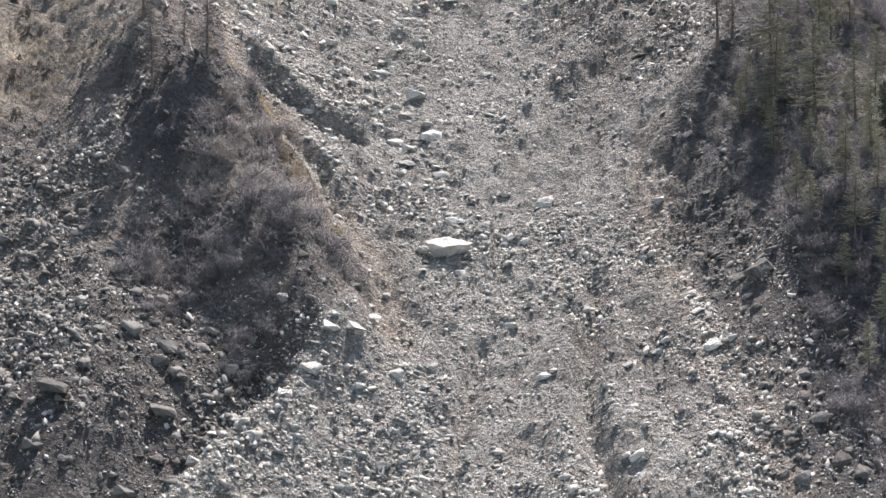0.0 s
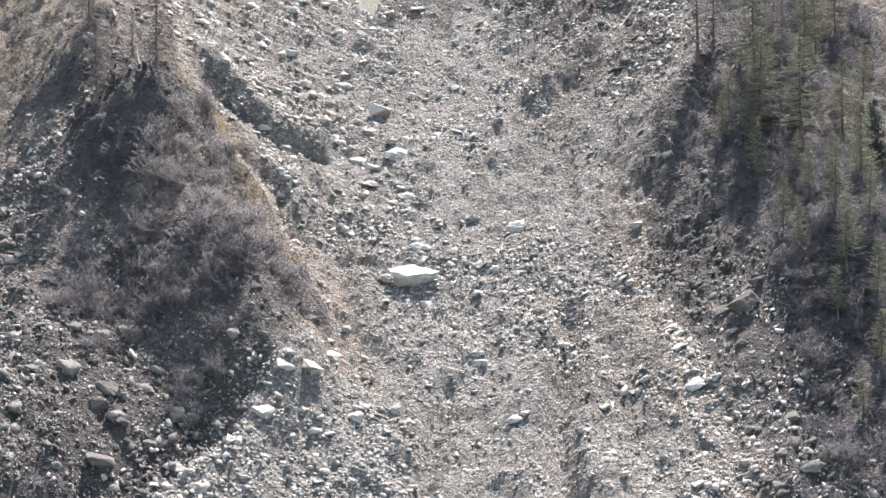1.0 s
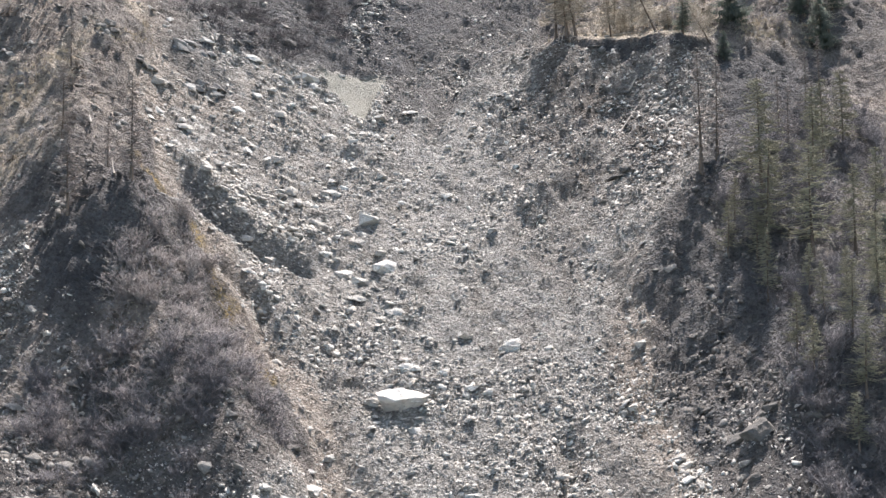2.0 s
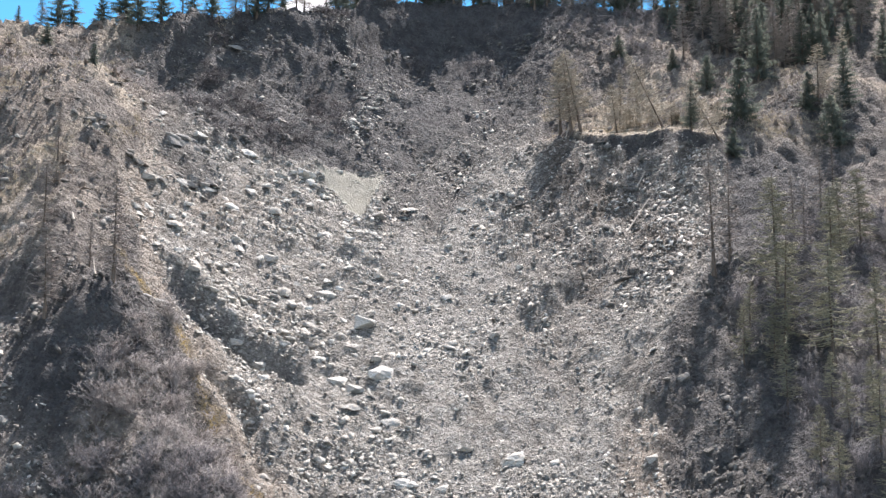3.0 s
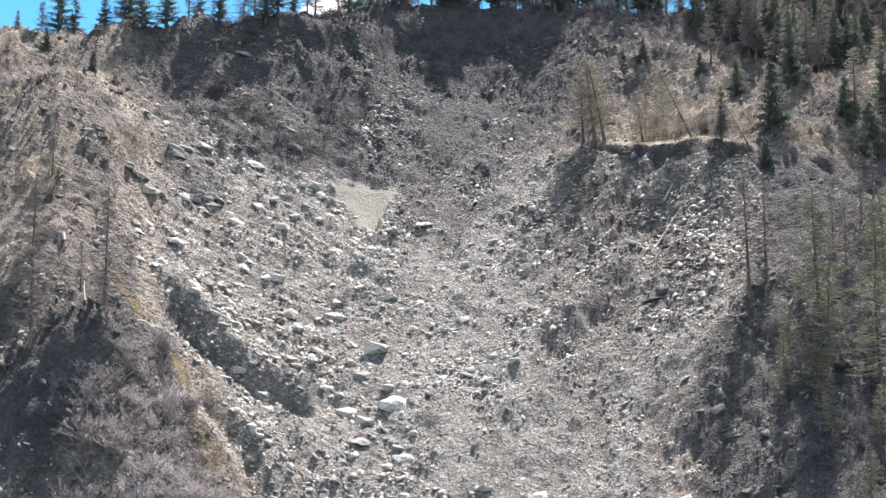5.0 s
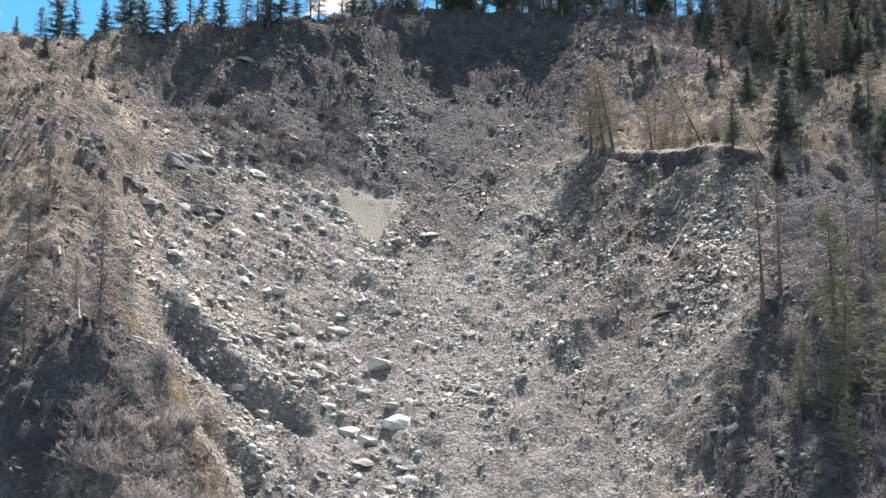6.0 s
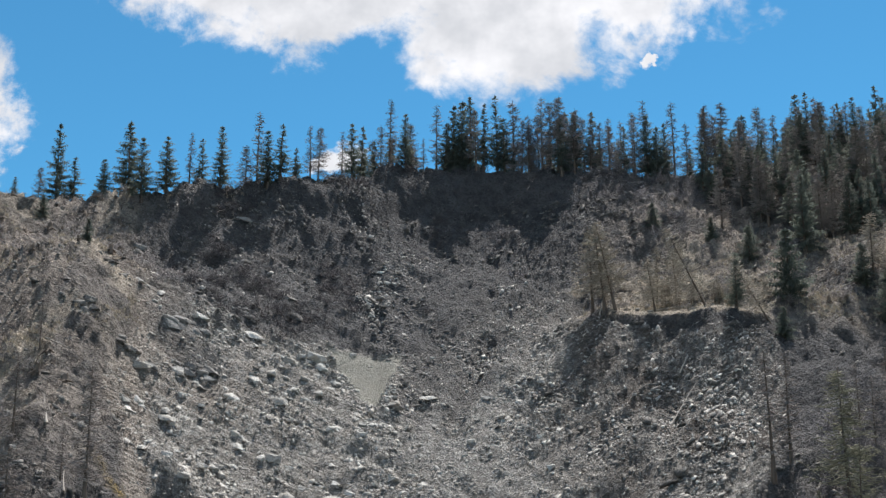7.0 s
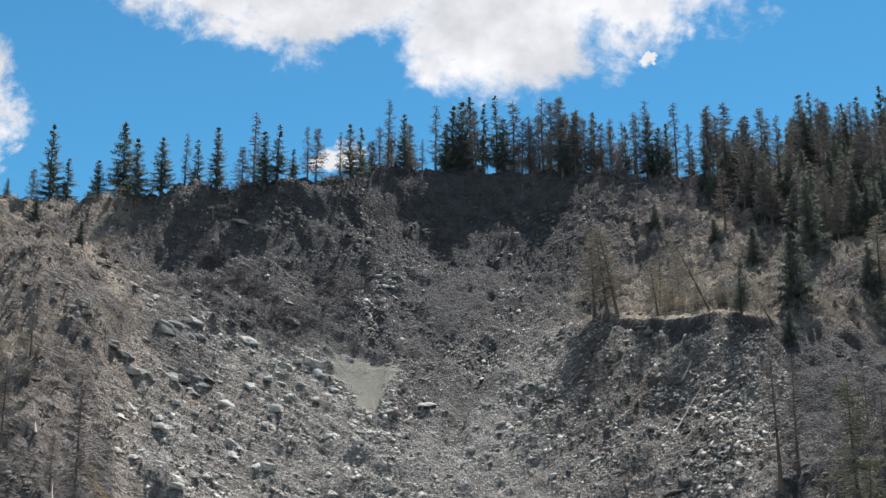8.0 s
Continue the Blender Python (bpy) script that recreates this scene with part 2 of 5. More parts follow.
    land += ridge_line(x, y, [(-3, 220), (-6, 208), (-7.5, 197)], 1.5, -1.2)  # channel beside the silt
    land += ridge_line(x, y, [(-11, 212), (-10.6, 204), (-11, 197)], 1.1, 0.9)  # edge of the silt
    land += ridge_line(x, y, [(13, 128), (10, 112), (10.1, 106), (12, 95)], 0.9, -2.3)  # runnel in the foot of the slide
    land += ridge_line(x, y, [(9, 114), (7, 104), (8, 95)], 1.3, 1.2)  # rib beside that runnel
    land += ridge_line(x, y, [(13.5, 112), (13.4, 104), (15.5, 95)], 1.2, 0.9)  # rib beside that runnel
    land += ridge_line(x, y, [(-1, 117), (-2.4, 109), (-4.5, 96)], 0.8, -1.7)  # runnel below the great slab
    land += ridge_line(x, y, [(4, 122), (3, 108), (2, 95)], 0.9, -0.7)  # shallow runnel
    land += ridge_line(x, y, [(17, 122), (19, 108), (21, 95)], 1.0, -0.9)  # shallow runnel
    land += ridge_line(x, y, [(-13.5, 115), (-16, 111), (-20, 106), (-25, 100), (-29, 94)], 1.9, 2.3)  # pale rib of debris at the spur's foot
    land += ridge_line(x, y, [(-24, 107), (-29, 101), (-36, 93)], 2.8, -2.0)  # hollow behind that rib
    land += ridge_line(x, y, [(-9, 102), (-11, 95)], 1.2, -1.3)  # hole in the rubble
    land += ridge_line(x, y, [(22.5, 184), (20.9, 182), (15.6, 175.3), (11.6, 171)], 1.3, 1.9)  # pale rib on the far flank
    land += ridge_line(x, y, [(22, 178), (17, 171.5), (12.5, 167)], 1.3, -1.2)  # gully below that rib
    land += ridge_line(x, y, [(17, 217), (15.8, 215.6), (10, 211.4), (5.3, 206)], 1.5, 1.3)  # shoulder of the terrace
    land += ridge_line(x, y, [(22, 203.5), (18, 199.6), (12.5, 194.5), (8.5, 189)], 1.2, 1.3)  # rib under the terrace
    land += ridge_line(x, y, [(17, 205), (12.9, 201), (8, 196)], 1.5, -0.9)  # gully under the terrace
    land += ridge_line(x, y, [(29, 200), (27.5, 188), (25, 178)], 1.3, -0.5)  # gully under the terrace
    land += ridge_line(x, y, [(33, 198), (32, 186), (28, 174)], 1.3, 0.5)  # rib under the terrace
    land += ridge_line(x, y, [(33.5, 162.5), (30.1, 158.8), (27.9, 154.6), (25.5, 150)], 1.3, 1.5)  # rock rib at the edge of the wood
    land += ridge_line(x, y, [(36.5, 161), (36, 155), (34, 150)], 1.8, -1.0)  # hollow behind that rib
    land += ridge_line(x, y, [(-4, 175.5), (-6.5, 170)], 1.2, 0.4)  # lumps in the channel
    land += ridge_line(x, y, [(2, 196), (2.5, 190)], 1.4, 0.4)  # lumps in the channel
    land += rise(x, y, (46, 98), (45, 116), 7, 3.0)  # foot of the wooded slope, a swell added to turn it from the sun
    return land


def scree_part(x, y):
    """1 on the bare slide, 0 on ground with plants."""
    wob = 1.6 * fractal(x, y, 9, 3, 40)
    inside = smooth(x - edge_at(y, LEFT_EDGE) + wob, -0.8, 0.8) * smooth(edge_at(y, RIGHT_EDGE) - x + wob, -0.8, 0.8)
    top = 1 - smooth(y - (236 + 6 * fractal(x, y, 14, 3, 44)), -3, 9)
    behind_lip = smooth(lip_side(x, y), -0.4, 0.2) * smooth(x, 17.5, 19)
    low_left = smooth(-x - 12, -3, 2) * (1 - smooth(y - (122 + np.minimum(1.5 * np.maximum(-36 - x, 0), 26)) + 2 * wob, -4, 4))
    low_right = smooth(x, 26, 30) * (1 - smooth(y - 126 + 0.6 * np.maximum(x - 30, 0) + 2 * wob, -6, 6)) * (1 - smooth(x, 37, 41))
    return np.clip(np.maximum(np.maximum(inside * top * (1 - behind_lip), low_left), low_right), 0, 1)


def land_height(x, y):
    x, y = np.asarray(x, float), np.asarray(y, float)
    land = coarse_land(x, y)
    near = smooth(y, 70, 100) * (1 - smooth(y, 285, 320)) * (1 - smooth(np.abs(x), 95, 130))
    bare = scree_part(x, y)
    # the terrace ends in a small soil cliff
    along = smooth(x, 16, 20) * (1 - smooth(x, 42, 47))
    side = lip_side(x, y) + 0.5 * fractal(x, y, 3.0, 3, 9)
    land = land - along * 0.7 * smooth(side, -4, -0.3) * (1 - smooth(side, -0.25, 0.15))
    rim = np.interp(x, [p[0] for p in LIP], [p[1] for p in LIP])
    bench = along * smooth(side, -0.25, 0.1) * (1 - smooth(side, 3.5, 8))
    land = land + bench * (coarse_land(x, rim) + 0.1 + 0.42 * np.maximum(side, 0) - land)
    # the turf edge along the slide is undercut
    off = x - edge_at(y, LEFT_EDGE) + 1.6 * fractal(x, y, 9, 3, 40)
    cut = smooth(y, 118, 128) * (1 - smooth(y, 225, 240))
    land = land + cut * (0.8 * smooth(-off, -0.4, 0.4) * (1 - smooth(-off, 0.5, 5)) - 1.1 * smooth(off, -0.4, 0.4) * (1 - smooth(off, 0.4, 5)))
    # rills that run down the slide, lumps, stones too small to stand alone
    rills = 1 - np.abs(fractal(x + 0.35 * fractal(x, y, 12, 2, 3) * 8, y * 0.16, 5.0, 3, 21))
    lumps = fractal(x, y, 11, 4, 5)
    fine = fractal(x, y, 2.4, 4, 12, 0.6)
    # ribs of debris that run from both flanks down towards the channel
    flank = smooth(x, -14, 8)
    warp = 3 * fractal(x, y, 15, 2, 51)
    ribs = (1 - flank) * (0.5 - np.abs(fractal(0.38 * x + 0.92 * y + warp, 0.16 * (0.92 * x - 0.38 * y), 6, 4, 53)))
    ribs = ribs + flank * (0.5 - np.abs(fractal(0.72 * x - 0.69 * y + warp, 0.16 * (0.69 * x + 0.72 * y), 6, 4, 57)))
    head = smooth(y, 222, 240)
    # the headwall breaks off sharply under its rim, and is furrowed by gullies that run down to the channel
    below = np.interp(x, [p[0] for p in RIM], [p[1] for p in RIM]) + 1.2 * fractal(x, y, 6, 3, 161) - y
    inner = smooth(x, -56, -49) * (1 - smooth(x, 12, 22))
    land = land - inner * 3.2 * smooth(below, -0.3, 3.0) * (1 - smooth(below, 4, 24))
    furrow = 0.5 - np.abs(fractal(0.72 * x + 0.69 * y + warp, 0.22 * (0.69 * x - 0.72 * y), 7, 3, 163))
    land = land + inner * 1.5 * furrow * smooth(below, 1, 5) * head_part(x, y)
    soil = head_part(x, y)
    broken = 0.22 * rubble_cells(x, y, 1.7, 171) + 0.14 * rubble_cells(x, y, 0.85, 181)
    land = land + near * (1 - 0.92 * silt_part(x, y)) * (0.35 + 0.65 * smooth(fractal(x, y, 9, 3, 191), -0.5, 0.3)) * (0.4 + 0.75 * bare) * broken
    land = land + near * (bare * (1 - 0.8 * silt_part(x, y)) * (0.45 * (rills - 0.75) * (1 - smooth(y, 135, 165)) + 1.5 * ribs * smooth(y, 112, 150) * (1 - 0.5 * np.exp(-((x + 3) / 9) ** 2)) + 0.7 * lumps + 0.42 * fine + 0.20 * fractal(x, y, 1.3, 3, 15, 0.7)) + (1 - bare) * (1 - 0.85 * bench) * ((1 - 0.7 * soil) * 1.0 * lumps + 0.35 * fine + (1 - 0.45 * soil) * (0.8 * rubble_cells(x, y, 3.1, 201) + 0.55 * rubble_cells(x, y, 1.4, 211)) - 0.3 * np.abs(fractal(x, y, 4.5, 3, 35))) + (1 - silt_part(x, y)) * head * (0.3 * fractal(x, y, 7, 4, 31) + 0.3 * fine))
    # ledges: the beds of schist break out in level steps
    tilt = np.where(x < 0, 0.5 * smooth(-x, 4, 14), -0.45 * smooth(x, 4, 14)) * x
    bed = (land + tilt) / 1.5 + 0.5 * fractal(x, y, 14, 3, 131)
    step = 1.5 * (smooth(bed - np.floor(bed), 0.45, 0.95) - (bed - np.floor(bed)))
    thin = (land + tilt) / 0.75 + 0.7 * fractal(x, y, 9, 3, 133)
    step = step + 0.5 * (smooth(thin - np.floor(thin), 0.4, 0.95) - (thin - np.floor(thin)))
    ledgy = smooth(fractal(x, y, 16, 3, 137), -0.4, 0.3)
    land = land + near * (1 - silt_part(x, y)) * (1 - bench) * ledgy * (1 - smooth(x, 18, 24) * (1 - smooth(y, 160, 175))) * (0.95 * (1 - bare) + (0.12 + 0.5 * smooth(-x, 12, 24) * smooth(y, 140, 160) + 0.3 * smooth(x, 8, 16) * smooth(y, 150, 170)) * bare) * step
    land = land + (1 - near) * 6 * fractal(x, y, 220, 4, 61) * smooth(np.hypot(x, y - 150), 150, 500)
    return land


# ---- materials ----
def material(name, rough=0.9):
    made = bpy.data.materials.new(name)
    made.use_nodes = True
    tree = made.node_tree
    shader = tree.nodes["Principled BSDF"]
    shader.inputs["Roughness"].default_value = rough
    shader.inputs["Specular IOR Level"].default_value = 0.25
    return made, tree, shader


def bumped(tree, shader, height, strength, distance):
    bump = node(tree, "ShaderNodeBump", Height=height, Strength=strength, Distance=distance)
    tree.links.new(bump.outputs[0], shader.inputs["Normal"])


def rubble(tree, place, scale):
    """Broken stone seen from afar: the lightness of each fragment, and its height."""
    warped = node(tree, "ShaderNodeVectorMath", i0=place, i1=node(tree, "ShaderNodeTexNoise", Vector=place, Scale=scale * 0.6, Detail=2.0).outputs["Color"])
    warped.operation = "ADD"
    cells = node(tree, "ShaderNodeTexVoronoi", Vector=warped.outputs[0], Scale=scale, Randomness=1.0)
    each = node(tree, "ShaderNodeSeparateColor", i0=cells.outputs["Color"])
    return each.outputs[0], cells.outputs["Distance"]


def ground_material():
    made, tree, shader = material("slope_ground", 0.95)
    place = node(tree, "ShaderNodeTexCoord").outputs["Object"]
    cover = {}
    for kind in ("bare", "turf", "moss", "straw", "silt", "brown", "tan", "damp_shade"):
        read = node(tree, "ShaderNodeAttribute")
        read.attribute_name = kind
        cover[kind] = read.outputs["Fac"]
    big, mid = noise_of(tree, place, 0.07, 5.0, 0.6), noise_of(tree, place, 0.45, 5.0, 0.62)
    small, grit = noise_of(tree, place, 2.6, 6.0, 0.68), noise_of(tree, place, 9.0, 4.0, 0.7)
    coarse, coarse_far = rubble(tree, place, 1.7)
    fine, fine_far = rubble(tree, place, 4.2)
    # broken beds dip towards the channel from both flanks
    axes = node(tree, "ShaderNodeSeparateXYZ", i0=place)
    side = ramp(tree, axes.outputs[0], -10.0, 4.0)
    grains = []
    for dip in (0.5, -0.6):
        along = maths(tree, "SUBTRACT", axes.outputs[0], maths(tree, "MULTIPLY", axes.outputs[2], dip))
        across = maths(tree, "ADD", axes.outputs[2], maths(tree, "MULTIPLY", axes.outputs[0], dip))
        laid = node(tree, "ShaderNodeCombineXYZ", i0=maths(tree, "MULTIPLY", along, 0.55), i1=maths(tree, "MULTIPLY", axes.outputs[1], 0.5), i2=maths(tree, "MULTIPLY", across, 2.2)).outputs[0]
        grains.append(noise_of(tree, laid, 1.0, 5.0, 0.7, 0.4))
    blend = node(tree, "ShaderNodeMix", i0=side, i2=grains[0], i3=grains[1])
    grain = blend.outputs[0]
    tone = maths(tree, "ADD", maths(tree, "ADD", maths(tree, "MULTIPLY", coarse, 0.35), maths(tree, "MULTIPLY", fine, 0.4)), maths(tree, "MULTIPLY", ramp(tree, grain, 0.34, 0.66), 0.25))
    scree = mixed(tree, ramp(tree, tone, 0.15, 0.85), (0.30, 0.286, 0.262), (0.66, 0.638, 0.595))
    scree = mixed(tree, maths(tree, "MULTIPLY", ramp(tree, mid, 0.42, 0.66), 0.6), scree, (0.25, 0.24, 0.215))
    scree = mixed(tree, maths(tree, "MULTIPLY", ramp(tree, big, 0.50, 0.70), 0.4), scree, (0.33, 0.295, 0.255))
    scree = mixed(tree, maths(tree, "MULTIPLY", ramp(tree, small, 0.50, 0.36), 0.5), scree, (0.13, 0.12, 0.105))
    # shade between the fragments, painted into the scree colour
    gap_shade = maths(tree, "MAXIMUM", ramp(tree, coarse_far, 0.40, 0.62), maths(tree, "MULTIPLY", ramp(tree, fine_far, 0.45, 0.65), 0.6))
    scree = mixed(tree, maths(tree, "MULTIPLY", gap_shade, 0.42), scree, (0.10, 0.093, 0.083))
    drawn = node(tree, "ShaderNodeVectorMath", i0=place, i1=(0.34, 0.05, 0.05))
    drawn.operation = "MULTIPLY"
    streak = noise_of(tree, drawn.outputs[0], 1.0, 5.0, 0.6, 0.8)
    scree = mixed(tree, maths(tree, "MULTIPLY", ramp(tree, streak, 0.52, 0.68), 0.5), scree, mixed(tree, tone, (0.125, 0.113, 0.098), (0.31, 0.285, 0.25)))
    scree = mixed(tree, maths(tree, "MULTIPLY", ramp(tree, streak, 0.46, 0.32), 0.45), scree, mixed(tree, tone, (0.30, 0.285, 0.255), (0.48, 0.465, 0.43)))
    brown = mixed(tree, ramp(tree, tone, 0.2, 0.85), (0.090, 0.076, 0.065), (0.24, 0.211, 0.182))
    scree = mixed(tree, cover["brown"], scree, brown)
    earth = mixed(tree, ramp(tree, maths(tree, "ADD", maths(tree, "MULTIPLY", tone, 0.5), maths(tree, "MULTIPLY", small, 0.5)), 0.3, 0.65), (0.20, 0.165, 0.135), (0.47, 0.415, 0.355))
    scree = mixed(tree, cover["tan"], scree, earth)
    # wet gravel, its tone lowered further for the shade in the channel
    gravel = mixed(tree, ramp(tree, tone, 0.2, 0.85), (0.085, 0.081, 0.077), (0.215, 0.207, 0.196))
    scree = mixed(tree, maths(tree, "MULTIPLY", cover["damp_shade"], 0.9), scree, gravel)
    silt = mixed(tree, mid, (0.25, 0.24, 0.20), (0.33, 0.32, 0.275))
    scree = mixed(tree, cover["silt"], scree, silt)
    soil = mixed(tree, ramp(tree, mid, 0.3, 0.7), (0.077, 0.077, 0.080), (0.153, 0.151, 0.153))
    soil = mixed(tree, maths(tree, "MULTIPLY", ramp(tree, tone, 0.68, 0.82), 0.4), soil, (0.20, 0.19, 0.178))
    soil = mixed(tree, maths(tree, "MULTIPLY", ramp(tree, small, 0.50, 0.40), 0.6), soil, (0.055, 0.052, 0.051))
    turf = mixed(tree, ramp(tree, mid, 0.36, 0.64), (0.13, 0.110, 0.097), (0.31, 0.270, 0.232))
    turf = mixed(tree, ramp(tree, small, 0.56, 0.64), turf, (0.50, 0.44, 0.35))
    turf = mixed(tree, ramp(tree, grit, 0.55, 0.75), turf, (0.10, 0.08, 0.06))
    straw = mixed(tree, ramp(tree, small, 0.35, 0.65), (0.27, 0.22, 0.165), (0.56, 0.495, 0.40))
    turf = mixed(tree, cover["straw"], turf, straw)
    turf = mixed(tree, maths(tree, "MULTIPLY", ramp(tree, noise_of(tree, place, 0.85, 5.0, 0.65), 0.53, 0.66), 0.5), turf, (0.075, 0.062, 0.052))
    moss = mixed(tree, small, (0.22, 0.15, 0.05), (0.42, 0.30, 0.09))
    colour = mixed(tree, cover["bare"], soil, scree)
    colour = mixed(tree, cover["turf"], colour, turf)
    colour = mixed(tree, maths(tree, "MULTIPLY", cover["moss"], ramp(tree, small, 0.35, 0.6)), colour, moss)
    tree.links.new(colour, shader.inputs["Base Color"])
    height = maths(tree, "ADD", maths(tree, "MULTIPLY", small, 0.5), maths(tree, "MULTIPLY", grit, 0.3))
    stones = maths(tree, "ADD", maths(tree, "MULTIPLY", coarse_far, -0.75), maths(tree, "MULTIPLY", fine_far, -0.45))
    stones = maths(tree, "ADD", stones, maths(tree, "MULTIPLY", coarse, 0.35))
    rough = maths(tree, "SUBTRACT", 1.0, maths(tree, "MAXIMUM", cover["silt"], maths(tree, "MULTIPLY", cover["turf"], 0.6)))
    stones = maths(tree, "ADD", stones, maths(tree, "MULTIPLY", grain, 1.5))
    height = maths(tree, "ADD", height, maths(tree, "MULTIPLY", stones, rough))
    bumped(tree, shader, height, 1.0, 1.0)
    return made


def stone_material(name, dark, light, warm):
    made, tree, shader = material(name, 0.88)
    place = node(tree, "ShaderNodeTexCoord").outputs["Object"]
    pick = node(tree, "ShaderNodeObjectInfo").outputs["Random"]
    island = node(tree, "ShaderNodeNewGeometry").outputs["Random Per Island"]
    each = maths(tree, "FRACT", maths(tree, "ADD", pick, island))
    patch, grain = noise_of(tree, place, 1.5, 6.0, 0.65), noise_of(tree, place, 7.0, 5.0, 0.7)
    colour = mixed(tree, each, dark, light)
    colour = mixed(tree, maths(tree, "MULTIPLY", ramp(tree, patch, 0.46, 0.7), 0.6), colour, warm)
    colour = mixed(tree, maths(tree, "MULTIPLY", ramp(tree, grain, 0.5, 0.7), 0.45), colour, (0.15, 0.143, 0.128))
    tree.links.new(colour, shader.inputs["Base Color"])
    bumped(tree, shader, maths(tree, "ADD", grain, maths(tree, "MULTIPLY", patch, 1.2)), 0.9, 0.2)
    return made


def plant_material(name, one, two, thin=0.0):
    made, tree, shader = material(name, 0.85)
    place = node(tree, "ShaderNodeTexCoord").outputs["Object"]
    pick = node(tree, "ShaderNodeObjectInfo").outputs["Random"]
    island = node(tree, "ShaderNodeNewGeometry").outputs["Random Per Island"]
    blend = maths(tree, "ADD", maths(tree, "MULTIPLY", pick, 0.5), maths(tree, "MULTIPLY", island, 0.5))
    colour = mixed(tree, blend, one, two)
    colour = mixed(tree, maths(tree, "MULTIPLY", noise_of(tree, place, 1.7), 0.35), colour, tuple(0.55 * c for c in one))
    tree.links.new(colour, shader.inputs["Base Color"])
    if thin:
        shader.inputs["Transmission Weight"].default_value = 0.0
        clear = node(tree, "ShaderNodeBsdfTranslucent")
        tree.links.new(colour, clear.inputs["Color"])
        both = node(tree, "ShaderNodeMixShader", i0=thin, i1=shader.outputs[0], i2=clear.outputs[0])
        tree.links.new(both.outputs[0], tree.nodes["Material Output"].inputs["Surface"])
    return made


GROUND = ground_material()
STONE = stone_material("grey_schist", (0.34, 0.322, 0.293), (0.66, 0.635, 0.585), (0.44, 0.38, 0.31))
# darker schist; on headwall, bank and foot it also carries their shade
DARK_STONE = stone_material("dark_schist", (0.10, 0.094, 0.087), (0.275, 0.262, 0.24), (0.19, 0.165, 0.137))
GULLY_STONE = stone_material("mid_grey_schist", (0.15, 0.144, 0.136), (0.36, 0.348, 0.325), (0.25, 0.222, 0.19))
BOULDER = stone_material("pale_schist", (0.40, 0.38, 0.345), (0.66, 0.635, 0.585), (0.43, 0.375, 0.305))
BARK = plant_material("bark", (0.11, 0.085, 0.065), (0.19, 0.15, 0.12))
DEADWOOD = plant_material("bleached_wood", (0.30, 0.27, 0.23), (0.52, 0.47, 0.41))
NEEDLES = plant_material("spruce_needles", (0.125, 0.150, 0.128), (0.225, 0.245, 0.200), 0.5)
LARCH = plant_material("bare_larch_twigs", (0.33, 0.295, 0.27), (0.50, 0.455, 0.42), 0.45)
LARCH_GREEN = plant_material("budding_larch_twigs", (0.31, 0.305, 0.225), (0.48, 0.47, 0.355), 0.5)
TWIGS = plant_material("bare_shrub_twigs", (0.21, 0.183, 0.17), (0.39, 0.36, 0.342))
PALE_LARCH = plant_material("pale_larch_twigs", (0.45, 0.41, 0.34), (0.66, 0.61, 0.52), 0.5)
# twigs darkened for the shade on the wooded slope and the spur's foot
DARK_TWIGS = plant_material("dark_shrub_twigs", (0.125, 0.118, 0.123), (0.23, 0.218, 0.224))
# darker again on the headwall, whose shade it helps to carry
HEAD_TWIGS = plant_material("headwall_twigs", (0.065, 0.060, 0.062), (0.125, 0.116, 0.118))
STRAW = plant_material("dry_grass", (0.34, 0.29, 0.215), (0.52, 0.46, 0.36), 0.2)


# ---- mesh helpers ----
def mesh_of(name, points, faces, what):
    """A mesh from an array of points and an array of triangles or quads."""
    points, faces = np.asarray(points, np.float32), np.asarray(faces, np.int32)
    mesh = bpy.data.meshes.new(name)
    mesh.vertices.add(len(points))
    mesh.vertices.foreach_set("co", points.ravel())
    mesh.loops.add(faces.size)
    mesh.loops.foreach_set("vertex_index", faces.ravel())
    mesh.polygons.add(len(faces))
    mesh.polygons.foreach_set("loop_start", np.arange(0, faces.size, faces.shape[1], dtype=np.int32))
    mesh.update(calc_edges=True)
    mesh.materials.append(what)
    return mesh


def part(name, mesh, parent, label=""):
    ob = new(name, mesh)
    ob.parent = parent
    return tagged(ob, label)


def tubes(starts, ends, r0, r1, sides=3):
    """Points and triangles of many straight tapering sticks."""
    starts, ends = np.asarray(starts, float), np.asarray(ends, float)
    n = len(starts)
    r0, r1 = np.broadcast_to(r0, n), np.broadcast_to(r1, n)
    way = ends - starts
    way = way / np.maximum(np.linalg.norm(way, axis=1), 1e-6)[:, None]
    other = np.where(np.abs(way[:, 2:3]) > 0.8, [[1.0, 0, 0]], [[0, 0, 1.0]])
    u = np.cross(way, other)
    u /= np.linalg.norm(u, axis=1)[:, None]
    v = np.cross(way, u)
    ring = []
    for base, r in ((starts, r0), (ends, r1)):
        for k in range(sides):
            a = 2 * math.pi * k / sides
            ring.append(base + r[:, None] * (math.cos(a) * u + math.sin(a) * v))
    points = np.stack(ring, 1).reshape(-1, 3)
    tris = []
    for k in range(sides):
        m = (k + 1) % sides
        tris += [(k, m, sides + m), (k, sides + m, sides + k)]
    tris = (np.arange(n)[:, None, None] * 2 * sides + np.array(tris)[None]).reshape(-1, 3)
    return points, tris


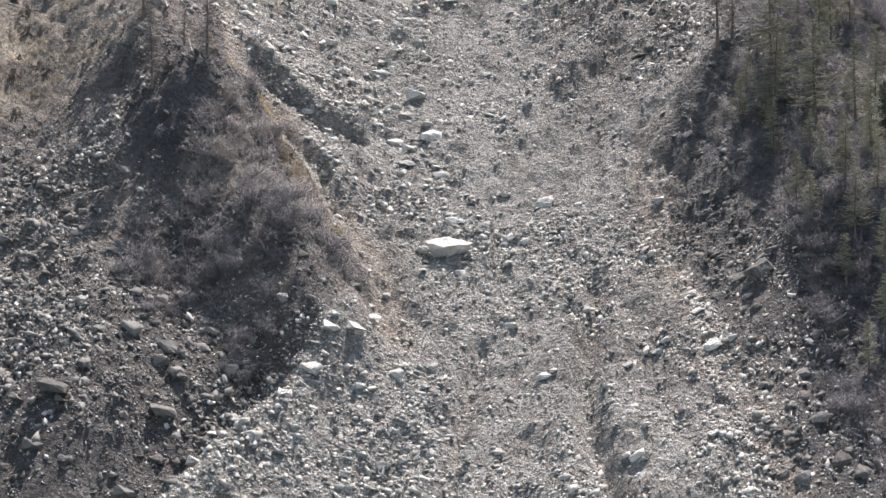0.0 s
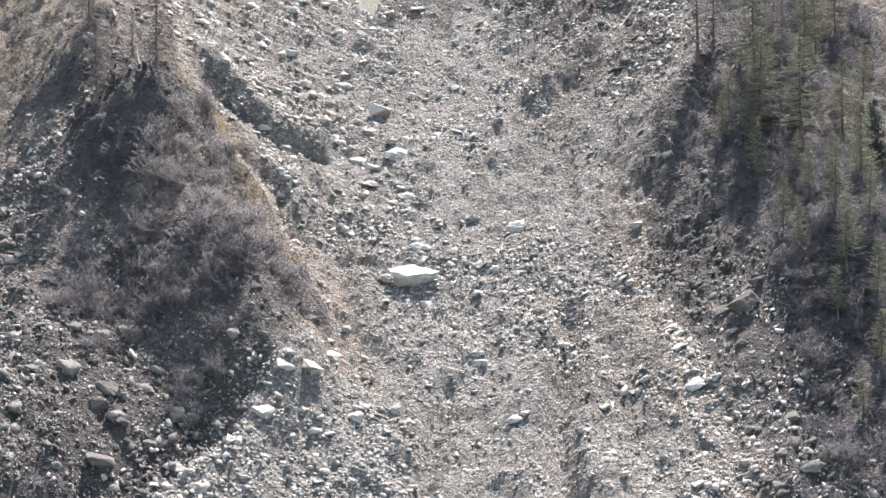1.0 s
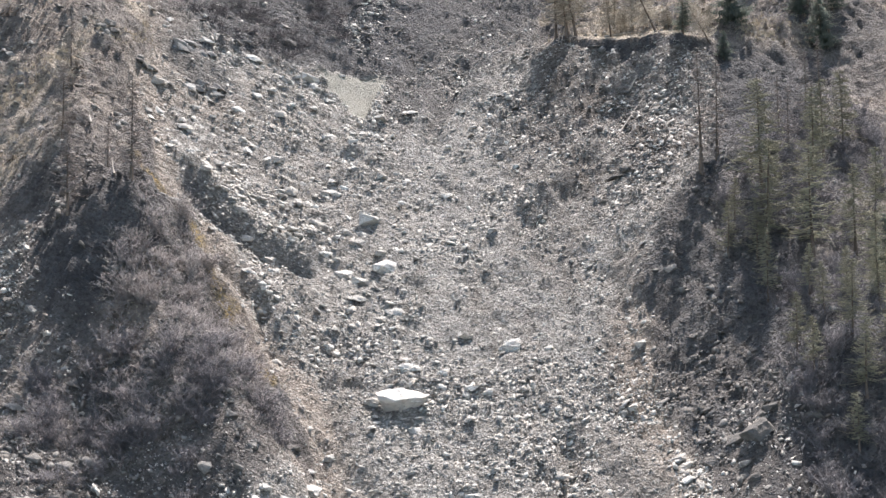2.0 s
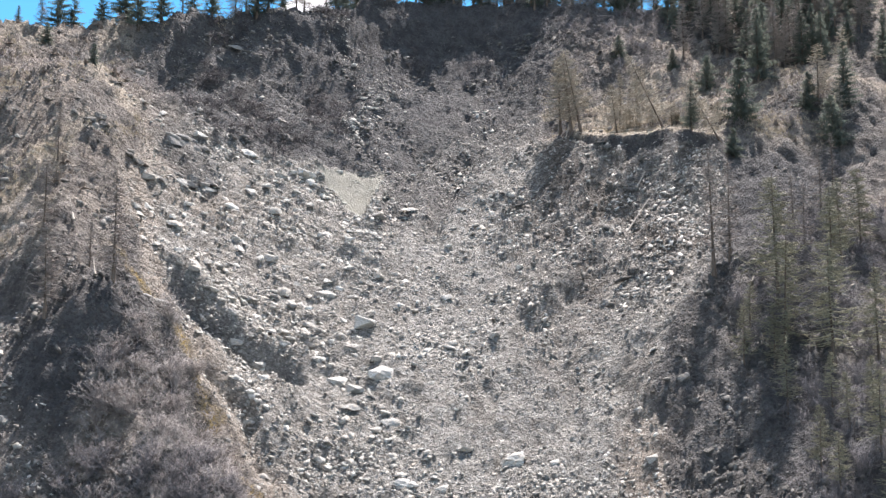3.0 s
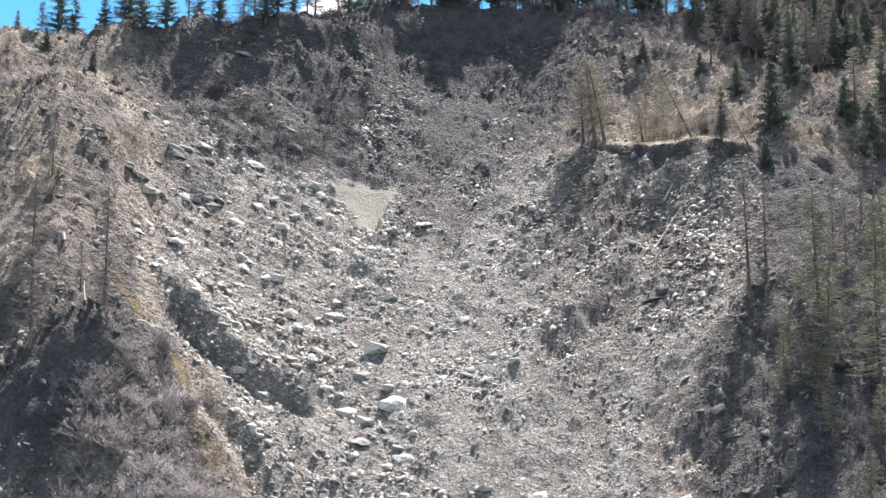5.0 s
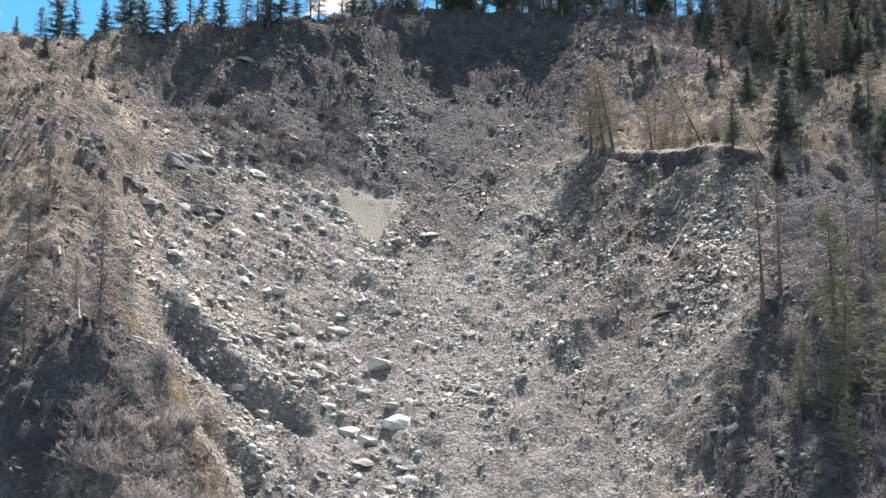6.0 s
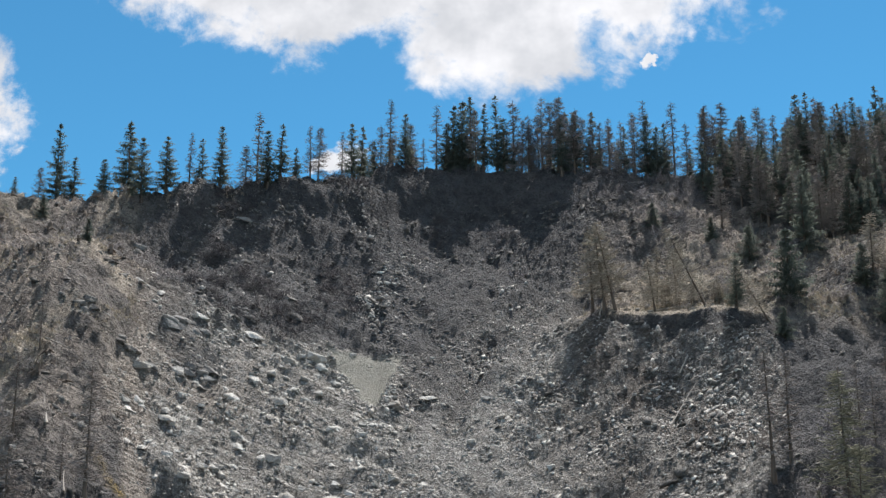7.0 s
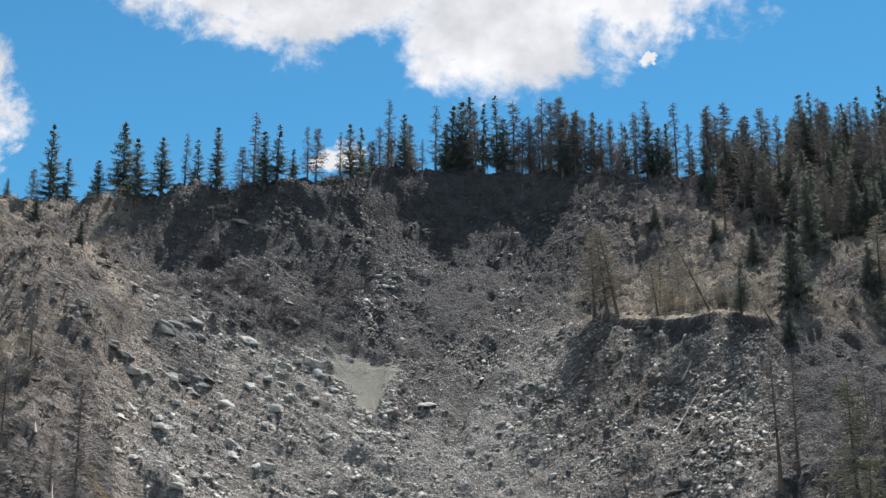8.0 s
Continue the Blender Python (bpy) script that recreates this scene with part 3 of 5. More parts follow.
def spikes(starts, ends, r0):
    """Points and triangles of many thin twigs that run out to a point."""
    points, tris = tubes(starts, ends, r0, 0.0)
    points = points.reshape(-1, 6, 3)[:, :4].reshape(-1, 3)
    tris = (np.arange(len(points) // 4)[:, None, None] * 4 + np.array([(0, 1, 3), (1, 2, 3), (2, 0, 3)])[None]).reshape(-1, 3)
    return points, tris


def joined(*pieces):
    """One pair of arrays from several pairs of points and triangles."""
    points, tris, base = [], [], 0
    for p, t in pieces:
        points.append(p)
        tris.append(t + base)
        base += len(p)
    return np.concatenate(points), np.concatenate(tris)


def trunk_mesh(name, height, base, rng, what, lean=0.0, top=0.15):
    """A tapering trunk with root flare and slight bends."""
    rings, sides = 9, 8
    points, faces = [], []
    bend = rng.uniform(-0.012, 0.012, 2) * height
    for i in range(rings):
        s = i / (rings - 1)
        r = base * ((1 - s) * (1 - top) + top) * (1 + 0.7 * math.exp(-9 * s))
        cx, cy = bend[0] * math.sin(3 * s) + lean * s * height, bend[1] * math.sin(2.4 * s + 1)
        for k in range(sides):
            a = 2 * math.pi * k / sides
            w = r * (1 + 0.12 * math.sin(3 * a + i))
            points.append((cx + w * math.cos(a), cy + w * math.sin(a), s * height - (0.5 if i == 0 else 0)))
    for i in range(rings - 1):
        for k in range(sides):
            m = (k + 1) % sides
            faces.append((i * sides + k, i * sides + m, (i + 1) * sides + m, (i + 1) * sides + k))
    return mesh_of(name, points, faces, what)


# ---- ground: one sheet to the horizon ----
def spaced(low, high, step, far):
    """Grid lines: even between low and high, then wider and wider out to far on both sides."""
    inner, out, gap, reach = np.arange(low, high + step / 2, step), [], step, 0.0
    while reach < far:
        gap *= 1.22
        reach += gap
        out.append(reach)
    out = np.array(out)
    return np.concatenate([(inner[0] - out)[::-1], inner, inner[-1] + out])


def bank_part(x, y):
    """1 on the raw bank between the slide and the wooded slope."""
    off = x - edge_at(y, RIGHT_EDGE)
    return smooth(off, -1.5, 0.5) * (1 - smooth(off, 9, 14)) * smooth(y, 108, 118) * (1 - smooth(y, 164, 176))


def build_ground():
    xs, ys = spaced(-84, 84, 0.37, 2600), spaced(92, 276, 0.37, 2600)
    gx, gy = np.meshgrid(xs, ys)
    x, y = gx.ravel(), gy.ravel()
    z = land_height(x, y)
    nx, ny = len(xs), len(ys)
    at = np.arange(nx * ny).reshape(ny, nx)
    faces = np.stack([at[:-1, :-1], at[:-1, 1:], at[1:, 1:], at[1:, :-1]], -1).reshape(-1, 4)
    mesh = mesh_of("ground", np.stack([x, y, z], 1), faces, GROUND)
    bare = scree_part(x, y)
    head = smooth(y, 225, 245) * (1 - smooth(np.abs(x + 8), 30, 45))
    patchy = np.maximum(smooth(fractal(x, y, 10, 4, 71), -0.25, 0.35), 0.55 * smooth(-x, 36, 42)) * (1 - 0.6 * smooth(x, 18, 24) * smooth(fractal(x, 1.8 * y, 9, 3, 231), -0.2, 0.2))
    bowl = smooth(x, -56, -50) * (1 - smooth(x - 0.35 * (y - 236), 13, 19)) * smooth(y, 205, 214) * (1 - smooth(y, 262, 268))
    steep_side = smooth(x, 20, 26) * (1 - smooth(lip_side(x, y), -3, 2)) * (1 - smooth(x - 0.35 * (y - 170), 46, 58))
    turf = (1 - bare) * (1 - 0.75 * head) * (1 - 0.85 * head_part(x, y)) * (0.25 + 0.75 * patchy) * np.maximum(smooth(y - 0.5 * np.maximum(-40 - x, 0), 130, 152), smooth(y, 123, 128) * smooth(x + 40 - 0.35 * (y - 120), -2, 2) * (1 - smooth(x, 0, 1))) * (1 - 0.9 * steep_side) * (1 - 0.95 * bowl) * (1 - 0.85 * bank_part(x, y))
    # on the headwall dark soil replaces scree and carries part of the shade
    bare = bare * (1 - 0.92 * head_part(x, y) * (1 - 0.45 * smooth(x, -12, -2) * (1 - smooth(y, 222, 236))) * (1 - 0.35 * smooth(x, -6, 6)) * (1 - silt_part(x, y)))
    # dark soil under the terrace lip also carries the undercut's shade
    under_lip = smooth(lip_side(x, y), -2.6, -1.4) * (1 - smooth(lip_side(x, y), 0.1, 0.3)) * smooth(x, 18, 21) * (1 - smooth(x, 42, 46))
    # dark soil along the scar also stands for its shade
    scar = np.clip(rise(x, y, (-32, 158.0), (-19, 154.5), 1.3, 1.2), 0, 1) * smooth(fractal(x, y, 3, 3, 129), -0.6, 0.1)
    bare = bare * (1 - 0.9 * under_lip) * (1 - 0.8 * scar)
    moss = np.exp(-((x - edge_at(y, LEFT_EDGE) + 2.5) / 1.8) ** 2) * smooth(y, 122, 130) * (1 - smooth(y, 154, 162)) * smooth(fractal(x, y, 4, 3, 77), -0.25, 0.3)
    # pale dry grass on the terrace and in patches of the meadow, fine silt under the headwall, brown earth along the shaded bank
    side = lip_side(x, y)
    straw = smooth(side, 0.1, 0.4) * smooth(x, 17, 19) * (0.12 + 0.8 * smooth(fractal(x, 1.6 * y, 8, 3, 113), 0.0, 0.4)) * (1 - smooth(y, 236, 248)) * (1 - 0.6 * smooth(x, 43, 50))
    straw = np.maximum(straw, smooth(side, 0.1, 0.3) * (1 - smooth(side, 3.6, 5.0)) * smooth(x, 24, 27) * (1 - smooth(x, 40, 43)))
    straw = np.maximum(straw, 0.85 * smooth(-x, 44, 50) * smooth(fractal(x, y, 6, 4, 117), -0.05, 0.28))
    turf = np.maximum(turf, straw * smooth(side, 0.1, 0.4) * smooth(x, 17, 19))
    foot = foot_line(y)
    silt = silt_part(x, y)
    bank = edge_at(y, RIGHT_EDGE) - x
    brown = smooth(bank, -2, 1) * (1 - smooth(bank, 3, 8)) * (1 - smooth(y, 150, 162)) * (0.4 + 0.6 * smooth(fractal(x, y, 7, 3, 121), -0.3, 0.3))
    brown = np.maximum(brown, 0.95 * smooth(x - 0.3 * (200 - y), 6, 14) * smooth(y, 158, 176) * (1 - smooth(side, -1, 0)) * (1 - smooth(y, 198, 208) * (1 - smooth(x, 14, 18))) * (0.55 + 0.45 * smooth(fractal(x, y, 8, 3, 123), -0.4, 0.3)))
    tan = 0.7 * smooth(-x, 24, 34) * smooth(y, 160, 176) * smooth(fractal(x, y, 9, 3, 127), -0.2, 0.3)
    tan = np.maximum(tan, 0.15 * smooth(-x, 6, 14) * smooth(y, 120, 130))
    tan = np.maximum(tan, 0.9 * smooth(edge_at(y, LEFT_EDGE) + 7 + 2 * fractal(x, y, 5, 3, 225) - x, 0, 4) * smooth(y, 112, 122))
    tan = np.maximum(tan, 0.75 * smooth(bank, -1, 1) * (1 - smooth(bank + 1.5 * fractal(x, y, 6, 3, 227), 2.5, 6)) * (1 - smooth(y, 146, 152)))
    brown = np.maximum(brown, 0.4 * smooth(x, 5, 14) * smooth(fractal(x, 0.4 * y, 7, 4, 229), -0.4, 0.35))
    # behind the spur and beside the wood, shade is kept in darker ground
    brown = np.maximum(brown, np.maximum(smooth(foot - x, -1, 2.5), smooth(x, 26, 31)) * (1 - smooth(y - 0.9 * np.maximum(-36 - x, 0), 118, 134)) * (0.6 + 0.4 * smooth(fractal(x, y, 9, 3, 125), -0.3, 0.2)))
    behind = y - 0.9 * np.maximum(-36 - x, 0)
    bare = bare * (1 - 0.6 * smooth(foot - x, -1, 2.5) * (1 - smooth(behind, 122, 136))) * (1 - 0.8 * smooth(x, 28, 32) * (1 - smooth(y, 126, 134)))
    # the bank keeps dark brown ground that stands for its shade
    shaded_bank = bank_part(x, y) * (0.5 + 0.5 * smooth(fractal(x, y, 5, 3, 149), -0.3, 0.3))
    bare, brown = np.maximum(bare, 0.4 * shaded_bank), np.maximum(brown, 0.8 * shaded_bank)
    for kind, values in (("bare", bare), ("turf", turf), ("moss", moss), ("straw", straw), ("silt", silt), ("brown", brown), ("tan", tan), ("damp_shade", damp_shade_part(x, y))):
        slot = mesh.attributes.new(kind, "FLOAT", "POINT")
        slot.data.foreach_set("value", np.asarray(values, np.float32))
    mesh.polygons.foreach_set("use_smooth", np.ones(len(faces), bool))
    ob = new("ground", mesh)
    tagged(ob, "steep landslide slope of grey scree, brown soil and dry turf", "ground", kind="structure")


build_ground()


# ---- stones ----
def stone_shape(rng, points, flat):
    """An angular lump: the hull of points thrown into a squashed block, as arrays."""
    bm = bmesh.new()
    for p in rng.uniform(-1, 1, (points, 3)):
        p = p / max(np.abs(p).max(), 1e-3) ** 0.7
        bm.verts.new((p[0], p[1] * 0.8, p[2] * flat))
    made = bmesh.ops.convex_hull(bm, input=bm.verts)
    loose = [v for v in bm.verts if not v.link_faces]
    bmesh.ops.delete(bm, geom=loose, context="VERTS")
    bmesh.ops.triangulate(bm, faces=bm.faces)
    bmesh.ops.recalc_face_normals(bm, faces=bm.faces)
    bm.verts.index_update()
    out = np.array([v.co for v in bm.verts]), np.array([[v.index for v in f.verts] for f in bm.faces])
    bm.free()
    return out


def scatter(count, seed, low, high, weight):
    """Places (x, y) thrown over the slope, kept where weight(x, y) is high."""
    rng = np.random.RandomState(seed)
    kept = np.zeros((0, 2))
    while len(kept) < count:
        x, y = rng.uniform(low[0], high[0], 4 * count), rng.uniform(low[1], high[1], 4 * count)
        sel = rng.rand(4 * count) < weight(x, y)
        kept = np.concatenate([kept, np.stack([x, y], 1)[sel]])
    return kept[:count], rng


def dip_at(x):
    """How far, in radians, loose slabs lean towards the channel."""
    return -0.42 * np.tanh((x + 4) / 11)


def stone_field(name, count, seed, small, large, weight, label, what, points=8, power=2.0):
    """Very many loose stones, each lying in the slope, as one mesh."""
    shapes_rng = np.random.RandomState(seed + 1)
    shapes = [stone_shape(shapes_rng, points, f) for f in (0.34, 0.42, 0.5, 0.58, 0.72, 0.38, 0.54, 0.46)]
    spots, rng = scatter(count, seed, (-66, 90), (56, 262), weight)
    size = small * (1 - rng.rand(count) * (1 - (small / large) ** power)) ** (-1 / power)
    size = size * (0.65 + 0.45 * smooth(fractal(spots[:, 0], spots[:, 1], 9, 3, 87), -0.4, 0.5))
    # broken beds give larger blocks on the flank of the slide
    size = size * (1 + 0.2 * scree_part(spots[:, 0], spots[:, 1]) * smooth(-spots[:, 0] - 0.25 * (spots[:, 1] - 175), 10, 24) * smooth(spots[:, 1], 156, 172))
    z = land_height(spots[:, 0], spots[:, 1])
    # stones slide with their length across the fall line, towards the channel
    turn, tip = rng.normal(0.8 * np.tanh((spots[:, 0] + 5) / 12), 0.6, count) + math.pi * rng.randint(0, 2, count), rng.normal(0.36, 0.32, count)
    pick = rng.randint(0, len(shapes), count)
    points_all, faces_all, base = [], [], 0
    for n, (pts, tris) in enumerate(shapes):
        sel = np.where(pick == n)[0]
        c, s = np.cos(turn[sel])[:, None], np.sin(turn[sel])[:, None]
        stretch = rng.uniform(0.85, 1.35, (len(sel), 1))
        px, py, pz = pts[:, 0][None] * stretch, pts[:, 1][None] / stretch, pts[:, 2][None]
        qx, qy = c * px - s * py, s * px + c * py
        ct, st = np.cos(tip[sel])[:, None], np.sin(tip[sel])[:, None]
        qy, qz = ct * qy - st * pz, st * qy + ct * pz
        dip = (dip_at(spots[sel, 0]) + rng.normal(0, 0.25, len(sel)))[:, None]
        qx, qz = np.cos(dip) * qx + np.sin(dip) * qz, np.cos(dip) * qz - np.sin(dip) * qx
        half = size[sel][:, None] / 2
        world_points = np.stack([spots[sel, 0][:, None] + half * qx, spots[sel, 1][:, None] + half * qy, z[sel][:, None] + half * (qz + 0.04)], -1)
        points_all.append(world_points.reshape(-1, 3))
        faces_all.append((np.arange(len(sel))[:, None, None] * len(pts) + tris[None] + base).reshape(-1, 3))
        base += len(sel) * len(pts)
    ob = new(name, mesh_of(name, np.concatenate(points_all), np.concatenate(faces_all), what))
    tagged(ob, label, "stones", kind="stuff")


def earthy_shade_part(x, y):
    """1 where the slide's debris is darker: brown earth under the terrace, shade put into the colour on both sides of
    its foot.
    """
    under = smooth(x - 0.3 * (200 - y), 6, 14) * smooth(y, 158, 176) * (1 - smooth(lip_side(x, y), -1, 0))
    low = smooth(foot_line(y) - x, -1, 2.5) * (1 - smooth(y - 0.9 * np.maximum(-36 - x, 0), 120, 136))
    low = np.maximum(low, smooth(x, 26, 30) * (1 - smooth(y, 118, 135)))
    return np.maximum(under, low)


def slide_weight(x, y):
    """Where loose stones lie thickest."""
    clumps = 0.3 + 0.7 * smooth(0.6 * fractal(x, y, 7, 3, 83) + 0.6 * fractal(x, 0.22 * y, 4.5, 3, 93), -0.25, 0.45)
    soft = 1 - 0.985 * silt_part(x, y)
    return scree_part(x, y) * clumps * soft * (1 - 0.93 * head_part(x, y)) * (1 - 0.6 * earthy_shade_part(x, y)) * (1 - 0.5 * damp_shade_part(x, y))


stone_field("scree", 76000, 101, 0.22, 1.7, slide_weight, "loose grey angular schist stones covering the slide", STONE, 7, 2.5)
stone_field("headwall_stones", 7000, 121, 0.2, 1.3, lambda x, y: np.maximum(head_part(x, y), 0.8 * damp_shade_part(x, y)) * (1 - smooth(y, 245, 262)) * (0.1 + 0.9 * smooth(fractal(0.72 * x + 0.69 * y, 0.25 * (0.69 * x - 0.72 * y), 6, 3, 83), -0.1, 0.45)), "dark grey stones caught in the headwall soil", DARK_STONE)
stone_field("rockfall_track", 2600, 141, 0.25, 1.7, lambda x, y: np.clip(ridge_line(x, y, [(-19, 247), (-10.5, 238), (-14.5, 229), (-17, 223)], 2.6, 1.0) + ridge_line(x, y, [(6, 232), (3, 222), (0, 212)], 4.0, 0.5) + ridge_line(x, y, [(14, 232), (9, 220), (5, 211)], 2.0, 0.8), 0, 1) ** 2, "grey stones strewn down the tracks of rockfalls", STONE)
stone_field("hillside_stones", 14000, 131, 0.25, 1.7, lambda x, y: (1 - scree_part(x, y)) * smooth(y, 105, 115) * (1 - 0.8 * smooth(x, 34, 40)) * (0.15 + 0.5 * smooth(fractal(x, y, 8, 3, 89), 0, 0.4) + 0.35 * bank_part(x, y)), "scattered grey stones half sunk in dry turf", DARK_STONE)
# darker stones than the scree; at the foot they carry the shade
stone_field("dirty_debris", 15000, 151, 0.22, 2.2, lambda x, y: scree_part(x, y) * earthy_shade_part(x, y) * (1 - 0.6 * smooth(x, 27, 31) * (1 - smooth(y, 130, 140))) * (0.3 + 0.7 * smooth(fractal(x, y, 6, 3, 85), -0.3, 0.3)), "dark angular stones at the edges of the slide", DARK_STONE)


stone_field("foot_scree", 9000, 163, 0.3, 1.1, lambda x, y: scree_part(x, y) * (1 - smooth(y, 132, 150)) * (1 - 0.8 * earthy_shade_part(x, y)) * (0.3 + 0.7 * smooth(0.7 * fractal(x, y, 5, 3, 233) + 0.6 * fractal(x, 0.2 * y, 3.5, 3, 235), -0.3, 0.3)), "coarse angular rubble at the foot of the slide", STONE, 7, 2.6)
# stones greyed to hold the shade behind the spur
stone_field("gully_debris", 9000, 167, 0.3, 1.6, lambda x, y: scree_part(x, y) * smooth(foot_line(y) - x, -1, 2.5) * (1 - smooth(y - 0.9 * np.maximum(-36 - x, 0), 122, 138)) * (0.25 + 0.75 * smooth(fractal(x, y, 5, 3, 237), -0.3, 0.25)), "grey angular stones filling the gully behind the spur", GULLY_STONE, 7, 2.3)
stone_field("flank_debris", 4200, 157, 0.24, 1.3, lambda x, y: scree_part(x, y) * earthy_shade_part(x, y) * smooth(y, 150, 165) * (0.35 + 0.65 * smooth(fractal(0.72 * x - 0.69 * y, 0.3 * (0.69 * x + 0.72 * y), 6, 3, 86), -0.3, 0.3)), "pale grey stones sunk in the brown debris below the terrace", STONE)


def weathered_block(pts, tris, seed):
    """A block from a hull: worn edges, split faces and pitted sides."""
    mesh = bpy.data.meshes.new("boulder")
    mesh.from_pydata([tuple(p) for p in pts], [], [tuple(int(i) for i in t) for t in tris])
    bm = bmesh.new()
    bm.from_mesh(mesh)
    bmesh.ops.dissolve_limit(bm, angle_limit=radians(12), verts=bm.verts, edges=bm.edges)
    bmesh.ops.bevel(bm, geom=list(bm.edges), offset=0.025, segments=1, affect="EDGES", clamp_overlap=True)
    for cuts in range(2):
        bmesh.ops.triangulate(bm, faces=bm.faces)
        bmesh.ops.subdivide_edges(bm, edges=[e for e in bm.edges if e.calc_length() > 0.36], cuts=1)
    bmesh.ops.triangulate(bm, faces=bm.faces)
    shift = Vector((seed, 0, 0))
    for v in bm.verts:
        layer = 0.05 * math.sin(14 * v.co.z + 5 * noise.noise(v.co * 1.5 + shift))
        v.co += 0.06 * Vector(noise.noise_vector(v.co * 1.9 + shift)) + 0.04 * Vector(noise.noise_vector(v.co * 6 + shift))
        v.co += layer * Vector((v.co.x, v.co.y, 0))
    bm.to_mesh(mesh)
    bm.free()
    mesh.materials.append(BOULDER)
    return mesh


def boulder_kinds():
    rng = np.random.RandomState(7)
    return [weathered_block(*stone_shape(rng, 16, flat), flat * 50) for flat in (0.42, 0.5, 0.58, 0.62, 0.66, 0.44, 0.6, 0.52)]


def slab_mesh():
    """The great slab: a broad flat top that overhangs its narrower foot."""
    bm = bmesh.new()
    for k in range(14):
        a = 2 * math.pi * k / 14
        r = 1 + 0.05 * math.sin(3 * a + 0.6) + 0.05 * math.sin(5 * a + 2.0)
        bm.verts.new((r * math.cos(a), 0.75 * r * math.sin(a), 0.15 + 0.07 * math.sin(a)))
        bm.verts.new((0.93 * r * math.cos(a), 0.66 * r * math.sin(a), -0.02 + 0.04 * math.sin(a)))
        if k % 2:
            bm.verts.new((0.5 * math.cos(a) - 0.05, 0.36 * math.sin(a) + 0.12, -0.42))
    bm.verts.new((-0.15, 0.1, 0.36))
    bm.verts.new((0.3, 0.2, 0.30))
    bmesh.ops.convex_hull(bm, input=bm.verts)
    bmesh.ops.delete(bm, geom=[v for v in bm.verts if not v.link_faces], context="VERTS")
    bmesh.ops.triangulate(bm, faces=bm.faces)
    bm.verts.index_update()
    out = np.array([v.co for v in bm.verts]), np.array([[v.index for v in f.verts] for f in bm.faces])
    bm.free()
    return weathered_block(*out, 3.0)


BOULDER_KINDS = boulder_kinds()
DARK_KINDS, MID_GREY_KINDS = [], []
for kinds, what in ((DARK_KINDS, DARK_STONE), (MID_GREY_KINDS, GULLY_STONE)):
    for mesh in BOULDER_KINDS:
        kinds.append(mesh.copy())
        kinds[-1].materials[0] = what


def boulder(x, y, width, kind, turn, tilt=0.0, sink=0.1, label="pale grey angular boulder lying on the scree", slim=1.0):
    here = np.float64(x), np.float64(y)
    # headwall and foot blocks take the darker stone, which carries shade there
    use_dark = float(head_part(*here)) > 0.5 or float(scree_part(*here)) < 0.3 or float(earthy_shade_part(*here)) > 0.5
    ob = new("boulder", DARK_KINDS[kind] if use_dark else BOULDER_KINDS[kind])
    z = float(land_height(x, y))
    ob.matrix_basis = Matrix.LocRotScale((x, y, z + width * 0.5 * sink), Euler((tilt + 0.32, 0.8 * float(dip_at(x)), turn)), (width / 2, width / 2 * 0.8, width / 2 * slim * 0.8))
    return tagged(ob, label, "boulder", group="boulders on the slide")


# the great slab in the middle of the slide, and the blocks round it
great = new("boulder", slab_mesh())
great.matrix_basis = Matrix.LocRotScale((-4.8, 132.6, float(land_height(-4.8, 132.6)) + 0.6), Euler((0.12, 0.03, 0.02)), (2.9, 2.4, 3.5))
tagged(great, "long pale slab boulder stuck in the middle of the slide", "boulder", group="boulders on the slide")
boulder(-7.4, 155.6, 3.5, 3, 0.5, 0.1, 0.2, "large whitish boulder among smaller blocks on scree")
boulder(-5.2, 201.2, 3.0, 0, 0.05, -0.1, 0.12, "flat pale slab lying in the channel", 0.6)
LARGE_BLOCKS_a = [(-9.8, 165.1, 3.4), (-5.8, 148.0, 2.8), (-10.6, 149.9, 2.8), (-4.5, 137.5, 2.2), (7.7, 143.0, 2.9), (-16.2, 175.4, 2.4), (-9.7, 197.2, 2.6), (-17.3, 190.2, 2.7), (24.6, 115.9, 2.5), (-9.9, 111.0, 2.0), (-13.2, 116.9, 2.4), (-34.2, 109.3, 2.9), (-30.9, 110.9, 2.2), (-33.2, 102.2, 3.4), (-25.0, 101.9, 2.4), (-43.2, 121.9, 2.3), (32.8, 110.0, 2.1), (33.1, 103.1, 2.4), (31.2, 122.6, 3.9), (29.4, 124.4, 3.2), (-14.5, 111.8, 2.9), (-17.2, 111.0, 2.3), (-43.5, 100.1, 3.9), (-57.5, 125.9, 2.4), (-32.7, 98.6, 2.0), (-10.6, 100.3, 2.0), (-18.7, 107.6, 2.4), (-34.9, 94.3, 2.2), (-32.0, 207.0, 4.1)]
LARGE_BLOCKS_b = [(-26.6, 216.4, 2.8), (-42.7, 186.4, 2.4), (-39.2, 190.8, 2.5), (-38.3, 202.8, 3.0), (-22.6, 209.2, 3.6), (-25.9, 205.4, 2.1), (-19.6, 162.0, 2.0), (-51.5, 186.2, 2.5), (-38.8, 236.9, 3.6), (-11.2, 252.1, 2.2), (-14.3, 226.1, 2.0), (-14.9, 221.0, 1.8)]
